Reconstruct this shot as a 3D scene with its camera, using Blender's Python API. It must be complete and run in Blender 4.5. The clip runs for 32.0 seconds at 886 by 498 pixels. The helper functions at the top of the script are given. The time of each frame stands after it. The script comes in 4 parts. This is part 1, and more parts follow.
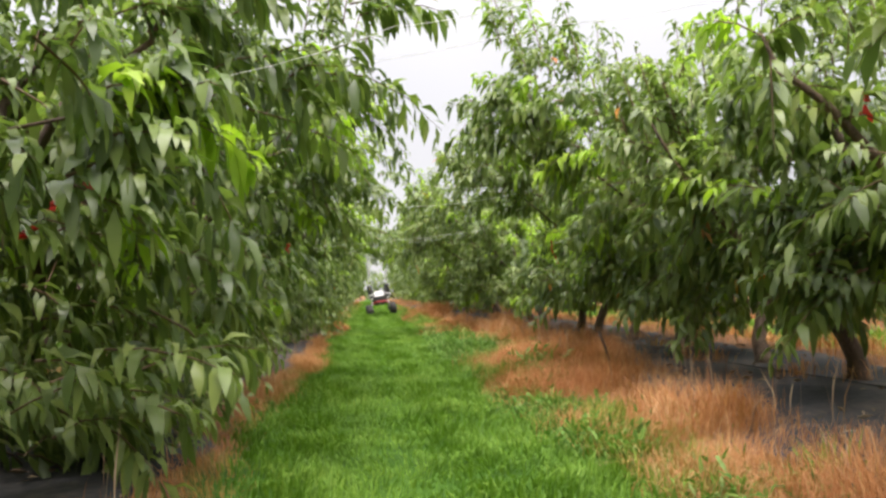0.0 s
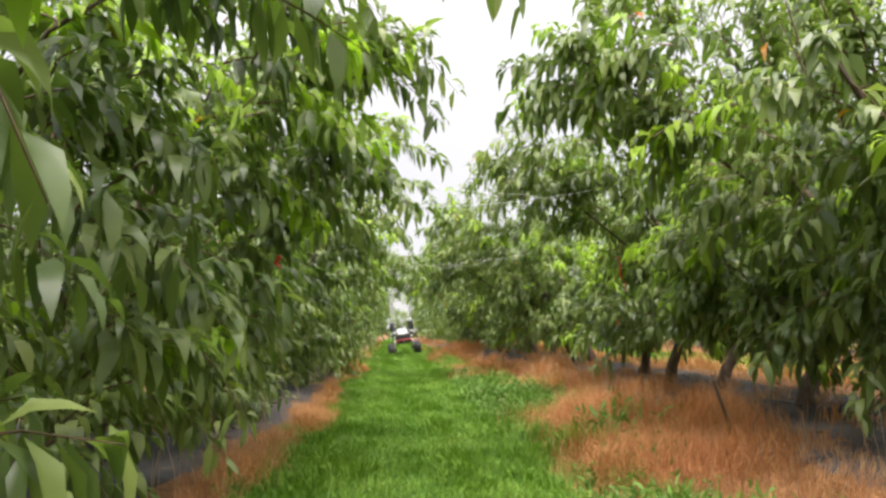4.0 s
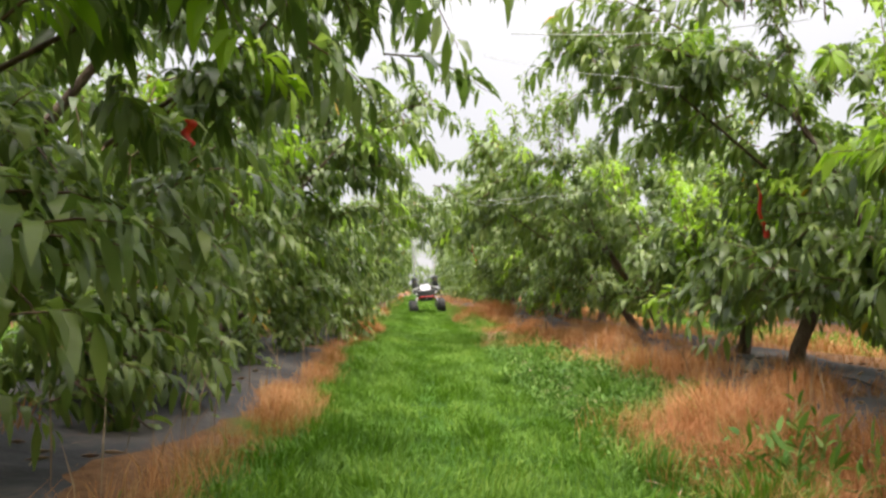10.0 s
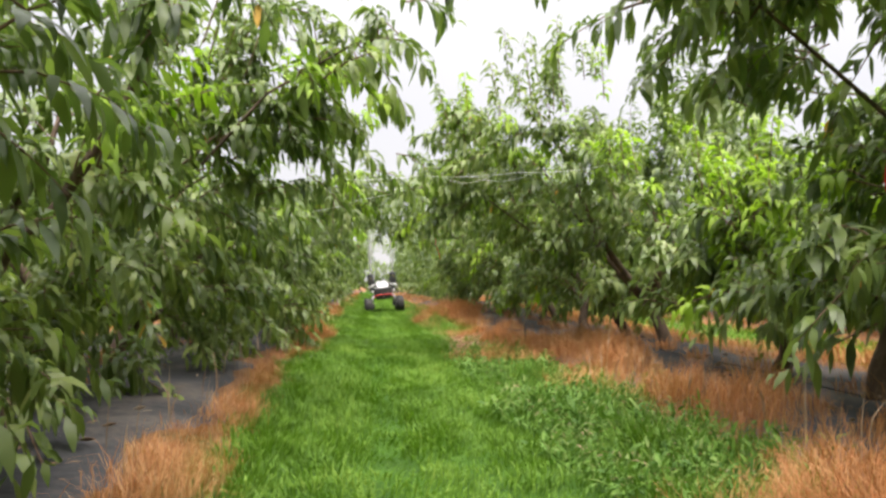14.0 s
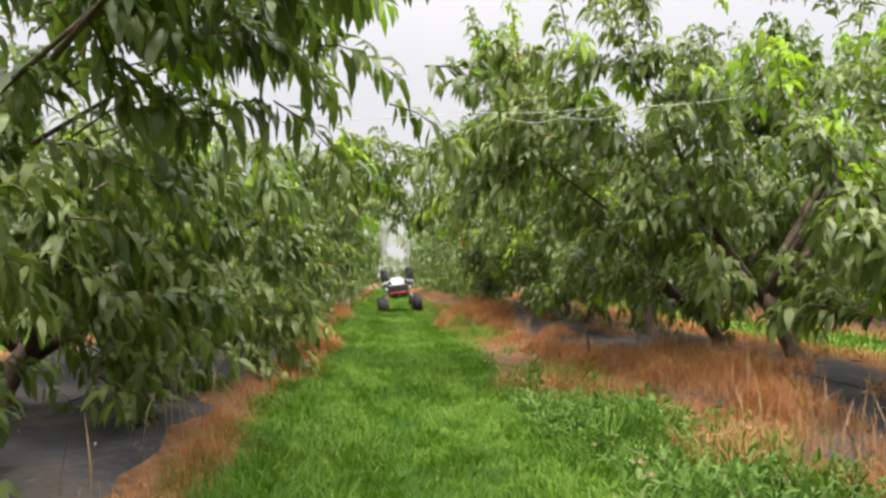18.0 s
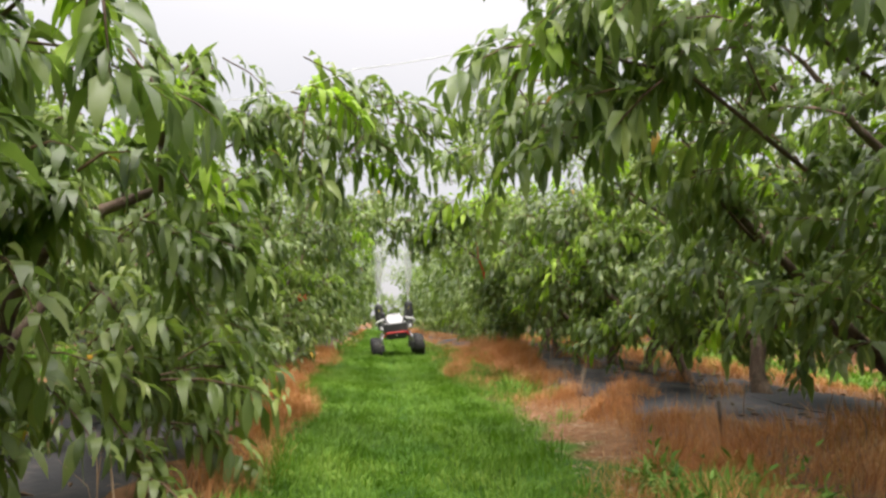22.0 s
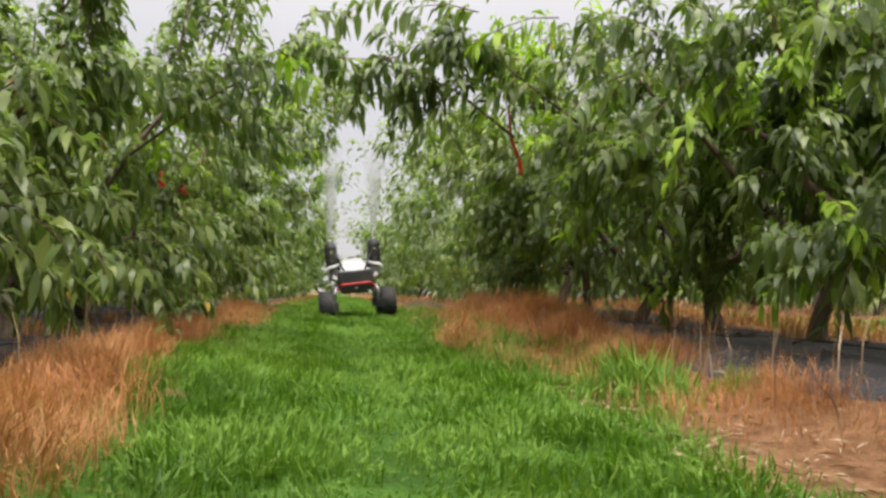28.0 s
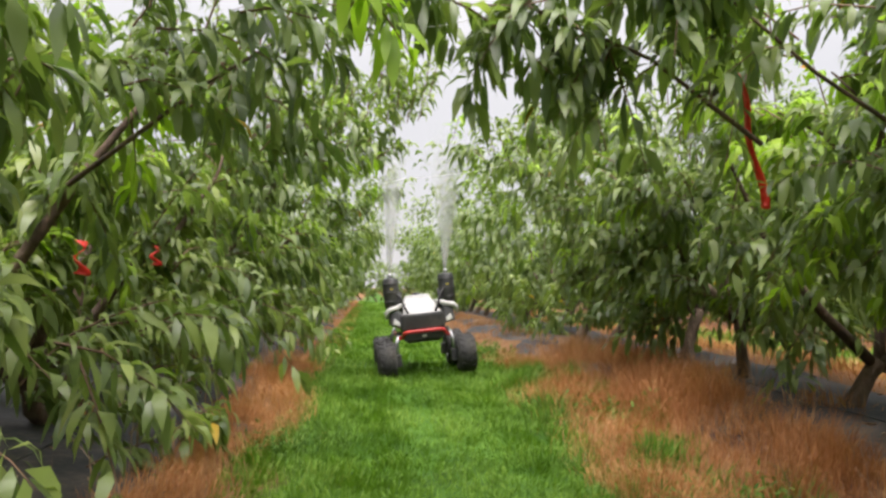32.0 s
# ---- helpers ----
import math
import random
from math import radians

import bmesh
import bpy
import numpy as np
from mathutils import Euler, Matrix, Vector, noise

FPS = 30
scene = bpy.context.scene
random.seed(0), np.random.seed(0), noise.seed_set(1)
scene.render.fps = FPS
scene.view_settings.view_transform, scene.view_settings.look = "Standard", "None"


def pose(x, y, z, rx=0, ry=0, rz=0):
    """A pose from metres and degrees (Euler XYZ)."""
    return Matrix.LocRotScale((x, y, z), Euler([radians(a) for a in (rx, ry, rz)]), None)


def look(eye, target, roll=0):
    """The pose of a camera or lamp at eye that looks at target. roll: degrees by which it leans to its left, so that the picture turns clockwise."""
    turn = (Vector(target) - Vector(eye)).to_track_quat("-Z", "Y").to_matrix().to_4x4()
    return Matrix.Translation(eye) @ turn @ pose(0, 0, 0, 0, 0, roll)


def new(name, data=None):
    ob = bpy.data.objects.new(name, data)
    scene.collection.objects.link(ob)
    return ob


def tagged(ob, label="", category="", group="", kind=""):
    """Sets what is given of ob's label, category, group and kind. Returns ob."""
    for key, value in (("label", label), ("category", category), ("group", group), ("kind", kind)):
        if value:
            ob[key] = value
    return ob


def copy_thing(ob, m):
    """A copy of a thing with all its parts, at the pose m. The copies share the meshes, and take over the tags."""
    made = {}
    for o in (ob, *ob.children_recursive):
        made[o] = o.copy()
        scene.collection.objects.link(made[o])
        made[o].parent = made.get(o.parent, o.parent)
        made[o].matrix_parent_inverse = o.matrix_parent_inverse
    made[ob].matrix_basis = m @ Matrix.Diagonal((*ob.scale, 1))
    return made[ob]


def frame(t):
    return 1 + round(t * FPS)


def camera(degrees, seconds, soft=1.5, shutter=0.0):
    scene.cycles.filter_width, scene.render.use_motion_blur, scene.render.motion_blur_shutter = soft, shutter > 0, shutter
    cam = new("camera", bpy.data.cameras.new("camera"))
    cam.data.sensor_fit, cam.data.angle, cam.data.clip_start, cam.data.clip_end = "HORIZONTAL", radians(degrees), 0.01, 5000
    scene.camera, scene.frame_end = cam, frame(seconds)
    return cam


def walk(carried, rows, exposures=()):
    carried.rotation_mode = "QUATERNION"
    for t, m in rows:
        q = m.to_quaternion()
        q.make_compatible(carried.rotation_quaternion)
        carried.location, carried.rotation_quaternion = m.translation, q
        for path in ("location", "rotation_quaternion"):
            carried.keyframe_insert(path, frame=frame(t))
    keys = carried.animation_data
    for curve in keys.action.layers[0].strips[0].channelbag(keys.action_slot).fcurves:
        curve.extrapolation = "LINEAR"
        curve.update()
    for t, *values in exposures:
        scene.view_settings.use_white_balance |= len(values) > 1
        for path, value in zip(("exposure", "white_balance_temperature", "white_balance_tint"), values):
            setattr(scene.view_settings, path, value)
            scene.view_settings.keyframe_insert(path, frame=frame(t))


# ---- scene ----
cam = camera(61.9, 32.0, soft=2.75)
METRES, EYE, TILT, LEAN, TURN = 17.3, 0.85, 3.2, 2.0, -5.5
ROWS = [
    (0.0, 0.0, 0.0, 0.0, 0.0, 0.0, -0.0),
    (0.5, -0.0016, 0.0099, -0.0009, 0.2, 0.33, -0.28),
    (1.0, -0.004, 0.0222, -0.0002, 0.49, 1.22, -0.42),
    (1.5, -0.0045, 0.0349, -0.0018, 1.41, 1.62, -0.71),
    (2.0, -0.0046, 0.0475, -0.0034, 3.2, 1.72, -0.87),
    (2.5, -0.0062, 0.0584, -0.0031, 3.38, 2.48, -0.94),
    (3.0, -0.0077, 0.0707, -0.0043, 2.34, 3.79, -0.52),
    (3.5, -0.0078, 0.0875, -0.0064, 2.0, 4.03, -0.24),
    (4.0, -0.0089, 0.1011, -0.0087, 1.82, 3.04, -0.37),
    (4.5, -0.0106, 0.1129, -0.0089, 0.57, 2.12, -0.4),
    (6.5, -0.0158, 0.1569, -0.0133, 1.23, 1.21, -1.42),
    (7.0, -0.0153, 0.1686, -0.0137, 1.66, 1.05, -1.59),
    (7.5, -0.0152, 0.1766, -0.0152, 2.26, 0.85, -1.82),
    (8.0, -0.0161, 0.1903, -0.0158, 2.03, 0.55, -2.2),
    (8.5, -0.0176, 0.1999, -0.0167, 1.93, 0.44, -2.38),
    (9.0, -0.0184, 0.211, -0.016, 3.13, 0.25, -2.52),
    (9.5, -0.0191, 0.2207, -0.0169, 4.31, 0.11, -2.68),
    (10.0, -0.021, 0.2323, -0.0182, 3.68, -0.21, -2.62),
    (10.5, -0.0211, 0.2453, -0.0186, 2.93, -0.42, -2.55),
    (11.0, -0.0223, 0.2567, -0.0189, 2.74, -1.04, -2.64),
    (11.5, -0.0241, 0.2673, -0.0199, 1.8, -1.37, -2.94),
    (12.0, -0.0267, 0.2782, -0.0195, 0.67, -1.3, -2.99),
    (12.5, -0.0259, 0.2896, -0.0199, 0.58, -1.1, -2.83),
    (13.0, -0.027, 0.3024, -0.02, 0.96, -0.61, -2.82),
    (13.5, -0.0295, 0.3135, -0.0213, 0.46, -0.29, -2.84),
    (15.5, -0.0339, 0.3685, -0.0238, 0.26, -0.69, -3.29),
    (16.0, -0.0339, 0.3852, -0.0243, 0.5, -0.52, -3.03),
    (16.5, -0.0365, 0.3972, -0.0252, 1.54, -0.7, -2.68),
    (17.0, -0.0377, 0.4141, -0.0269, 1.11, -0.72, -2.62),
    (17.5, -0.0401, 0.4306, -0.0272, 0.85, -0.89, -2.53),
    (18.0, -0.0434, 0.4493, -0.0274, 1.28, -0.8, -2.33),
    (18.5, -0.0463, 0.4633, -0.0275, 1.55, -0.23, -2.21),
    (19.0, -0.0455, 0.4839, -0.0283, 1.54, 1.29, -1.91),
    (19.5, -0.048, 0.4973, -0.0284, 2.17, 1.99, -1.84),
    (20.0, -0.052, 0.5216, -0.0331, 2.74, 2.59, -1.75),
    (20.5, -0.0535, 0.5435, -0.0348, 2.69, 2.75, -1.72),
    (21.0, -0.0561, 0.5659, -0.0366, 1.26, 2.72, -2.0),
    (21.5, -0.0595, 0.5824, -0.0385, 0.69, 2.73, -2.08),
    (22.0, -0.0611, 0.6028, -0.0399, 0.73, 2.34, -2.4),
    (22.5, -0.0629, 0.6210, -0.0397, 0.89, 1.50, -2.89),
    (23.0, -0.0656, 0.6424, -0.0405, 0.26, 1.23, -3.06),
    (23.5, -0.0675, 0.6588, -0.0459, 0.02, 1.56, -3.37),
    (24.0, -0.0724, 0.6818, -0.0558, -0.47, 4.42, -4.70),
    (24.5, -0.0710, 0.6957, -0.0591, -0.68, -3.42, -3.16),
    (26.5, -0.0773, 0.8000, -0.0702, -4.01, -3.79, -3.03),
    (27.0, -0.0807, 0.8147, -0.0701, -3.69, -2.51, -3.08),
    (27.5, -0.0803, 0.8312, -0.0720, -3.38, -0.87, -3.11),
    (28.0, -0.0818, 0.8476, -0.0734, -2.73, 0.37, -3.43),
    (28.5, -0.0853, 0.8632, -0.0716, -2.99, 1.41, -3.29),
    (29.0, -0.0876, 0.8825, -0.0688, -3.19, 0.71, -1.56),
    (29.5, -0.0913, 0.8948, -0.0636, -2.30, 0.47, -1.58),
    (30.0, -0.0959, 0.9115, -0.0566, -1.83, 0.61, -1.89),
    (30.5, -0.0962, 0.9286, -0.0529, -1.69, 0.79, -2.38),
    (31.0, -0.0996, 0.9451, -0.0494, -1.12, 1.07, -2.63),
    (31.5, -0.1054, 0.9625, -0.0497, -0.66, 1.23, -3.03),
    (32.0, -0.1104, 0.9808, -0.0515, 0.10, -0.09, -3.21),
]
walk(cam, [(t, pose(0, 0, EYE, TILT, LEAN, TURN) @ pose(METRES * x, METRES * y, METRES * z, 90 + pitch, roll, yaw)) for t, x, y, z, yaw, pitch, roll in ROWS], [(t, stops, 6650, 14.0) for t, stops in ((0.0, 1.76), (4.0, 1.84), (6.5, 1.92), (9.0, 1.78), (13.0, 1.80), (15.5, 1.82), (18.0, 1.62), (23.0, 1.60), (28.0, 1.42), (32.0, 1.60))])

# ---- light ----
world = bpy.data.worlds.new("overcast_world")
scene.world = world
world.use_nodes = True
wn, wl = world.node_tree.nodes, world.node_tree.links
wn.clear()
w_out, w_bg = wn.new("ShaderNodeOutputWorld"), wn.new("ShaderNodeBackground")
w_sky = wn.new("ShaderNodeTexSky")
w_sky.sky_type, w_sky.sun_disc = "NISHITA", False
w_sky.sun_elevation, w_sky.sun_rotation = radians(70), radians(172)
w_sky.air_density, w_sky.dust_density = 1.0, 4.0
w_scale = wn.new("ShaderNodeVectorMath")
w_scale.operation = "SCALE"
w_scale.inputs[3].default_value = 0.10
w_noise = wn.new("ShaderNodeTexNoise")
w_noise.inputs["Scale"].default_value, w_noise.inputs["Detail"].default_value = 1.6, 3.0
w_cloud = wn.new("ShaderNodeValToRGB")
w_cloud.color_ramp.elements[0].position, w_cloud.color_ramp.elements[0].color = 0.3, (0.92, 0.94, 0.97, 1)
w_cloud.color_ramp.elements[1].position, w_cloud.color_ramp.elements[1].color = 0.7, (1.06, 1.06, 1.06, 1)
w_coord = wn.new("ShaderNodeTexCoord")
w_mix = wn.new("ShaderNodeMix")
w_mix.data_type = "RGBA"
w_mix.inputs[0].default_value = 0.9
w_sep, w_rise, w_lift = wn.new("ShaderNodeSeparateXYZ"), wn.new("ShaderNodeMath"), wn.new("ShaderNodeMapRange")
w_rise.operation = "POWER"
w_rise.inputs[1].default_value = 3.6
w_lift.inputs["To Min"].default_value, w_lift.inputs["To Max"].default_value = 0.262, 2.25
w_grade = wn.new("ShaderNodeVectorMath")
w_grade.operation = "SCALE"
wl.new(w_coord.outputs["Generated"], w_sep.inputs[0])
wl.new(w_sep.outputs["Z"], w_rise.inputs[0])
wl.new(w_rise.outputs[0], w_lift.inputs["Value"])
wl.new(w_coord.outputs["Generated"], w_noise.inputs["Vector"])
wl.new(w_noise.outputs["Fac"], w_cloud.inputs["Fac"])
wl.new(w_sky.outputs["Color"], w_scale.inputs[0])
wl.new(w_scale.outputs[0], w_mix.inputs[6])
wl.new(w_cloud.outputs["Color"], w_grade.inputs[0]), wl.new(w_lift.outputs[0], w_grade.inputs[3])
wl.new(w_grade.outputs[0], w_mix.inputs[7])
wl.new(w_mix.outputs[2], w_bg.inputs["Color"])
w_bg.inputs["Strength"].default_value = 1.0
wl.new(w_bg.outputs[0], w_out.inputs["Surface"])

sun_data = bpy.data.lights.new("sun", "SUN")
sun_data.energy, sun_data.angle, sun_data.color = 1.5, radians(40), (1.0, 0.96, 0.9)
sun = new("sun", sun_data)
sun.matrix_world = look((1, -7, 20), (0, 0, 0))

# ---- materials ----


def material(name, colors, scale=8.0, rough=0.7, metal=0.0, bump=0.2, bump_scale=None, fine=None, island=0.0, random_ob=0.0, translucent=0.0, spec=0.5, stretch=None):
    """A surface whose colour wanders between the given colours at two scales, with fine relief."""
    m = bpy.data.materials.new(name)
    m.use_nodes = True
    nodes, links = m.node_tree.nodes, m.node_tree.links
    bsdf, out = nodes["Principled BSDF"], nodes["Material Output"]
    co = nodes.new("ShaderNodeTexCoord")
    source = co.outputs["Object"]
    if stretch:
        mp = nodes.new("ShaderNodeMapping")
        mp.inputs["Scale"].default_value = stretch
        links.new(source, mp.inputs["Vector"])
        source = mp.outputs[0]
    n1, n2 = nodes.new("ShaderNodeTexNoise"), nodes.new("ShaderNodeTexNoise")
    n1.inputs["Scale"].default_value, n1.inputs["Detail"].default_value = scale, 5.0
    n2.inputs["Scale"].default_value, n2.inputs["Detail"].default_value = fine or scale * 9, 3.0
    links.new(source, n1.inputs["Vector"]), links.new(source, n2.inputs["Vector"])
    add = nodes.new("ShaderNodeMath")
    add.operation = "MULTIPLY_ADD"
    add.inputs[1].default_value = 0.4
    links.new(n2.outputs["Fac"], add.inputs[0])
    sub = nodes.new("ShaderNodeMath")
    sub.operation = "SUBTRACT"
    sub.inputs[1].default_value = 0.2
    links.new(n1.outputs["Fac"], sub.inputs[0])
    links.new(sub.outputs[0], add.inputs[2])
    value = add.outputs[0]
    for amount, node, socket in ((island, "ShaderNodeNewGeometry", "Random Per Island"), (random_ob, "ShaderNodeObjectInfo", "Random")):
        if amount:
            g, mul = nodes.new(node), nodes.new("ShaderNodeMath")
            mul.operation = "MULTIPLY_ADD"
            mul.inputs[1].default_value = amount
            links.new(g.outputs[socket], mul.inputs[0])
            s2 = nodes.new("ShaderNodeMath")
            s2.operation = "SUBTRACT"
            s2.inputs[1].default_value = amount / 2
            links.new(value, s2.inputs[0])
            links.new(s2.outputs[0], mul.inputs[2])
            value = mul.outputs[0]
    ramp = nodes.new("ShaderNodeValToRGB")
    els = ramp.color_ramp.elements
    lo, hi = (0.0, 1.0) if island or random_ob else (0.3, 0.72)
    while len(els) < len(colors):
        els.new(0.5)
    for i, c in enumerate(colors):
        els[i].position = lo + (hi - lo) * i / max(1, len(colors) - 1)
        els[i].color = (*c, 1)
    links.new(value, ramp.inputs["Fac"])
    links.new(ramp.outputs["Color"], bsdf.inputs["Base Color"])
    bsdf.inputs["Metallic"].default_value = metal
    bsdf.inputs["Specular IOR Level"].default_value = spec
    rr = nodes.new("ShaderNodeMapRange")
    rr.inputs["To Min"].default_value, rr.inputs["To Max"].default_value = max(0.05, rough - 0.12), min(1.0, rough + 0.12)
    links.new(n2.outputs["Fac"], rr.inputs["Value"])
    links.new(rr.outputs[0], bsdf.inputs["Roughness"])
    if bump:
        b, n3 = nodes.new("ShaderNodeBump"), nodes.new("ShaderNodeTexNoise")
        n3.inputs["Scale"].default_value, n3.inputs["Detail"].default_value = bump_scale or scale * 6, 4.0
        links.new(source, n3.inputs["Vector"])
        b.inputs["Strength"].default_value, b.inputs["Distance"].default_value = bump, 0.02
        links.new(n3.outputs["Fac"], b.inputs["Height"])
        links.new(b.outputs[0], bsdf.inputs["Normal"])
    if translucent:
        tr, mix = nodes.new("ShaderNodeBsdfTranslucent"), nodes.new("ShaderNodeMixShader")
        glow = nodes.new("ShaderNodeMix")
        glow.data_type, glow.blend_type = "RGBA", "MULTIPLY"
        glow.inputs[0].default_value = 1.0
        glow.inputs[7].default_value = (1.15, 1.3, 0.7, 1)
        links.new(ramp.outputs["Color"], glow.inputs[6])
        links.new(glow.outputs[2], tr.inputs["Color"])
        mix.inputs[0].default_value = translucent
        links.new(bsdf.outputs[0], mix.inputs[1]), links.new(tr.outputs[0], mix.inputs[2])
        links.new(mix.outputs[0], out.inputs["Surface"])
    return m


LEAF = material("peach_leaf", [(0.046, 0.078, 0.023), (0.112, 0.165, 0.043), (0.196, 0.258, 0.066), (0.31, 0.36, 0.105)], 0.9, 0.38, fine=5.0, bump=0.0, island=0.55, translucent=0.42, spec=0.5)
YOUNG = material("young_leaf", [(0.16, 0.27, 0.02), (0.27, 0.41, 0.035), (0.38, 0.51, 0.06)], 1.2, 0.5, fine=6.0, bump=0.0, island=0.6, translucent=0.42, spec=0.3)
TURNED = material("turned_leaf", [(0.5, 0.10, 0.02), (0.5, 0.25, 0.03), (0.55, 0.42, 0.06)], 1.2, 0.5, fine=6.0, bump=0.0, island=0.8, translucent=0.3, spec=0.3)
DEAD_LEAF = material("dead_leaf", [(0.20, 0.07, 0.03), (0.36, 0.15, 0.06), (0.48, 0.26, 0.11)], 2.0, 0.7, fine=8.0, bump=0.0, island=0.6, translucent=0.25, spec=0.2)
BARK = material("bark", [(0.05, 0.032, 0.021), (0.11, 0.07, 0.046), (0.20, 0.145, 0.105)], 9, 0.85, bump=0.9, bump_scale=38, stretch=(1, 1, 0.35))
TWIG = material("twig_bark", [(0.10, 0.05, 0.03), (0.16, 0.10, 0.05)], 12, 0.7, bump=0.2)
GRASS = material("grass_blade", [(0.038, 0.088, 0.010), (0.086, 0.178, 0.017), (0.142, 0.255, 0.026), (0.235, 0.33, 0.06)], 1.1, 0.6, fine=4.0, bump=0.0, island=0.5, translucent=0.3, spec=0.25)
STRAW = material("dead_grass_blade", [(0.24, 0.086, 0.034), (0.41, 0.172, 0.07), (0.53, 0.262, 0.116), (0.62, 0.42, 0.23)], 1.1, 0.8, fine=5.0, bump=0.0, island=0.65, translucent=0.25, spec=0.15)
WEED = material("weed_leaf", [(0.03, 0.08, 0.012), (0.075, 0.165, 0.022), (0.14, 0.25, 0.04), (0.27, 0.33, 0.12)], 2.0, 0.6, fine=12.0, bump=0.0, island=0.6, translucent=0.25, spec=0.25)
MAT = material("weed_mat", [(0.022, 0.022, 0.024), (0.05, 0.049, 0.051), (0.125, 0.105, 0.09)], 1.3, 0.85, bump=0.5, bump_scale=14, fine=22, spec=0.2)
LITTER = material("dry_litter", [(0.16, 0.09, 0.05), (0.28, 0.18, 0.10), (0.44, 0.35, 0.23)], 8, 0.8, bump=0.2, island=0.6)


def ground_material():
    """Soil under grass in the alleys and under dead straw along the tree rows."""
    m = material("ground_soil", [(0.026, 0.060, 0.010), (0.045, 0.105, 0.014), (0.075, 0.15, 0.024)], 3.0, 0.9, bump=0.9, bump_scale=40, fine=60, spec=0.08)
    nodes, links = m.node_tree.nodes, m.node_tree.links
    bsdf = nodes["Principled BSDF"]
    green = bsdf.inputs["Base Color"].links[0].from_socket
    co, sep = nodes.new("ShaderNodeTexCoord"), nodes.new("ShaderNodeSeparateXYZ")
    links.new(co.outputs["Object"], sep.inputs[0])
    wob = nodes.new("ShaderNodeTexNoise")
    wob.inputs["Scale"].default_value, wob.inputs["Detail"].default_value = 1.7, 4.0
    links.new(co.outputs["Object"], wob.inputs["Vector"])
    ma = nodes.new("ShaderNodeMath")
    ma.operation = "MULTIPLY_ADD"
    ma.inputs[1].default_value, ma.inputs[2].default_value = 0.9, -0.45 - 0.2
    links.new(wob.outputs["Fac"], ma.inputs[0])
    ad = nodes.new("ShaderNodeMath")
    ad.operation = "ADD"
    links.new(sep.outputs["X"], ad.inputs[0]), links.new(ma.outputs[0], ad.inputs[1])
    # distance from the middle of the nearest alley, alleys lie ALLEY apart
    pp = nodes.new("ShaderNodeMath")
    pp.operation = "PINGPONG"
    pp.inputs[1].default_value = ALLEY / 2
    links.new(ad.outputs[0], pp.inputs[0])
    mr = nodes.new("ShaderNodeMapRange")
    mr.interpolation_type = "SMOOTHSTEP"
    mr.inputs["From Min"].default_value, mr.inputs["From Max"].default_value = 0.85, 1.1
    links.new(pp.outputs[0], mr.inputs["Value"])
    soil = nodes.new("ShaderNodeValToRGB")
    els = soil.color_ramp.elements
    els[0].position, els[0].color = 0.3, (0.12, 0.06, 0.028, 1)
    els[1].position, els[1].color = 0.7, (0.23, 0.122, 0.062, 1)
    n = nodes.new("ShaderNodeTexNoise")
    n.inputs["Scale"].default_value, n.inputs["Detail"].default_value = 14, 6
    links.new(co.outputs["Object"], n.inputs["Vector"]), links.new(n.outputs["Fac"], soil.inputs["Fac"])
    mix = nodes.new("ShaderNodeMix")
    mix.data_type = "RGBA"
    links.new(mr.outputs[0], mix.inputs[0]), links.new(green, mix.inputs[6]), links.new(soil.outputs["Color"], mix.inputs[7])
    links.new(mix.outputs[2], bsdf.inputs["Base Color"])
    return m


# ---- plan: rows of trees run along y, alleys lie between them ----
ALLEY = 5.5
ROW_LEFT, ROW_RIGHT = -2.15, 3.15
GROUND = ground_material()


def rise(x, y):
    """Height of the ground: the tree rows stand on low beds, and the alley climbs a little towards its end."""
    x = np.asarray(x, float)
    y = np.asarray(y, float)
    near = np.abs((x - (ROW_RIGHT + 0.1) + ALLEY / 2) % ALLEY - ALLEY / 2)
    top = np.where(x > 0.2, 0.17, 0.10)
    bed = top * np.clip((2.0 - near) / 1.0, 0, 1) ** 2 * (3 - 2 * np.clip((2.0 - near) / 1.0, 0, 1))
    climb = np.clip((y - 20.5) / 3.5, 0, 1)
    return bed + 0.09 * climb ** 2 * (3 - 2 * climb) + 0.018 * np.sin(x * 2.3 + y * 0.9) * np.sin(y * 1.7 - x) + 0.01 * np.sin(5.1 * x + 3.3 * y)


def mesh_object(name, verts, faces, mat, parent=None, smooth=True):
    me = bpy.data.meshes.new(name)
    me.from_pydata([tuple(v) for v in verts], [], faces)
    for m in (mat if isinstance(mat, (list, tuple)) else (mat,)):
        me.materials.append(m)
    if smooth:
        me.polygons.foreach_set("use_smooth", [True] * len(me.polygons))
    ob = new(name, me)
    ob.parent = parent
    return ob


def array_mesh(name, verts, tris, mats, index=None, smooth=True):
    """A mesh from numpy arrays of points and triangles."""
    me = bpy.data.meshes.new(name)
    me.vertices.add(len(verts)), me.loops.add(tris.size), me.polygons.add(len(tris))
    me.vertices.foreach_set("co", np.ascontiguousarray(verts, np.float32).ravel())
    me.loops.foreach_set("vertex_index", np.ascontiguousarray(tris, np.int32).ravel())
    me.polygons.foreach_set("loop_start", np.arange(0, tris.size, 3, dtype=np.int32))
    for m in mats:
        me.materials.append(m)
    if index is not None:
        me.polygons.foreach_set("material_index", np.ascontiguousarray(index, np.int32))
    me.polygons.foreach_set("use_smooth", np.full(len(tris), smooth))
    me.update(calc_edges=True)
    return me


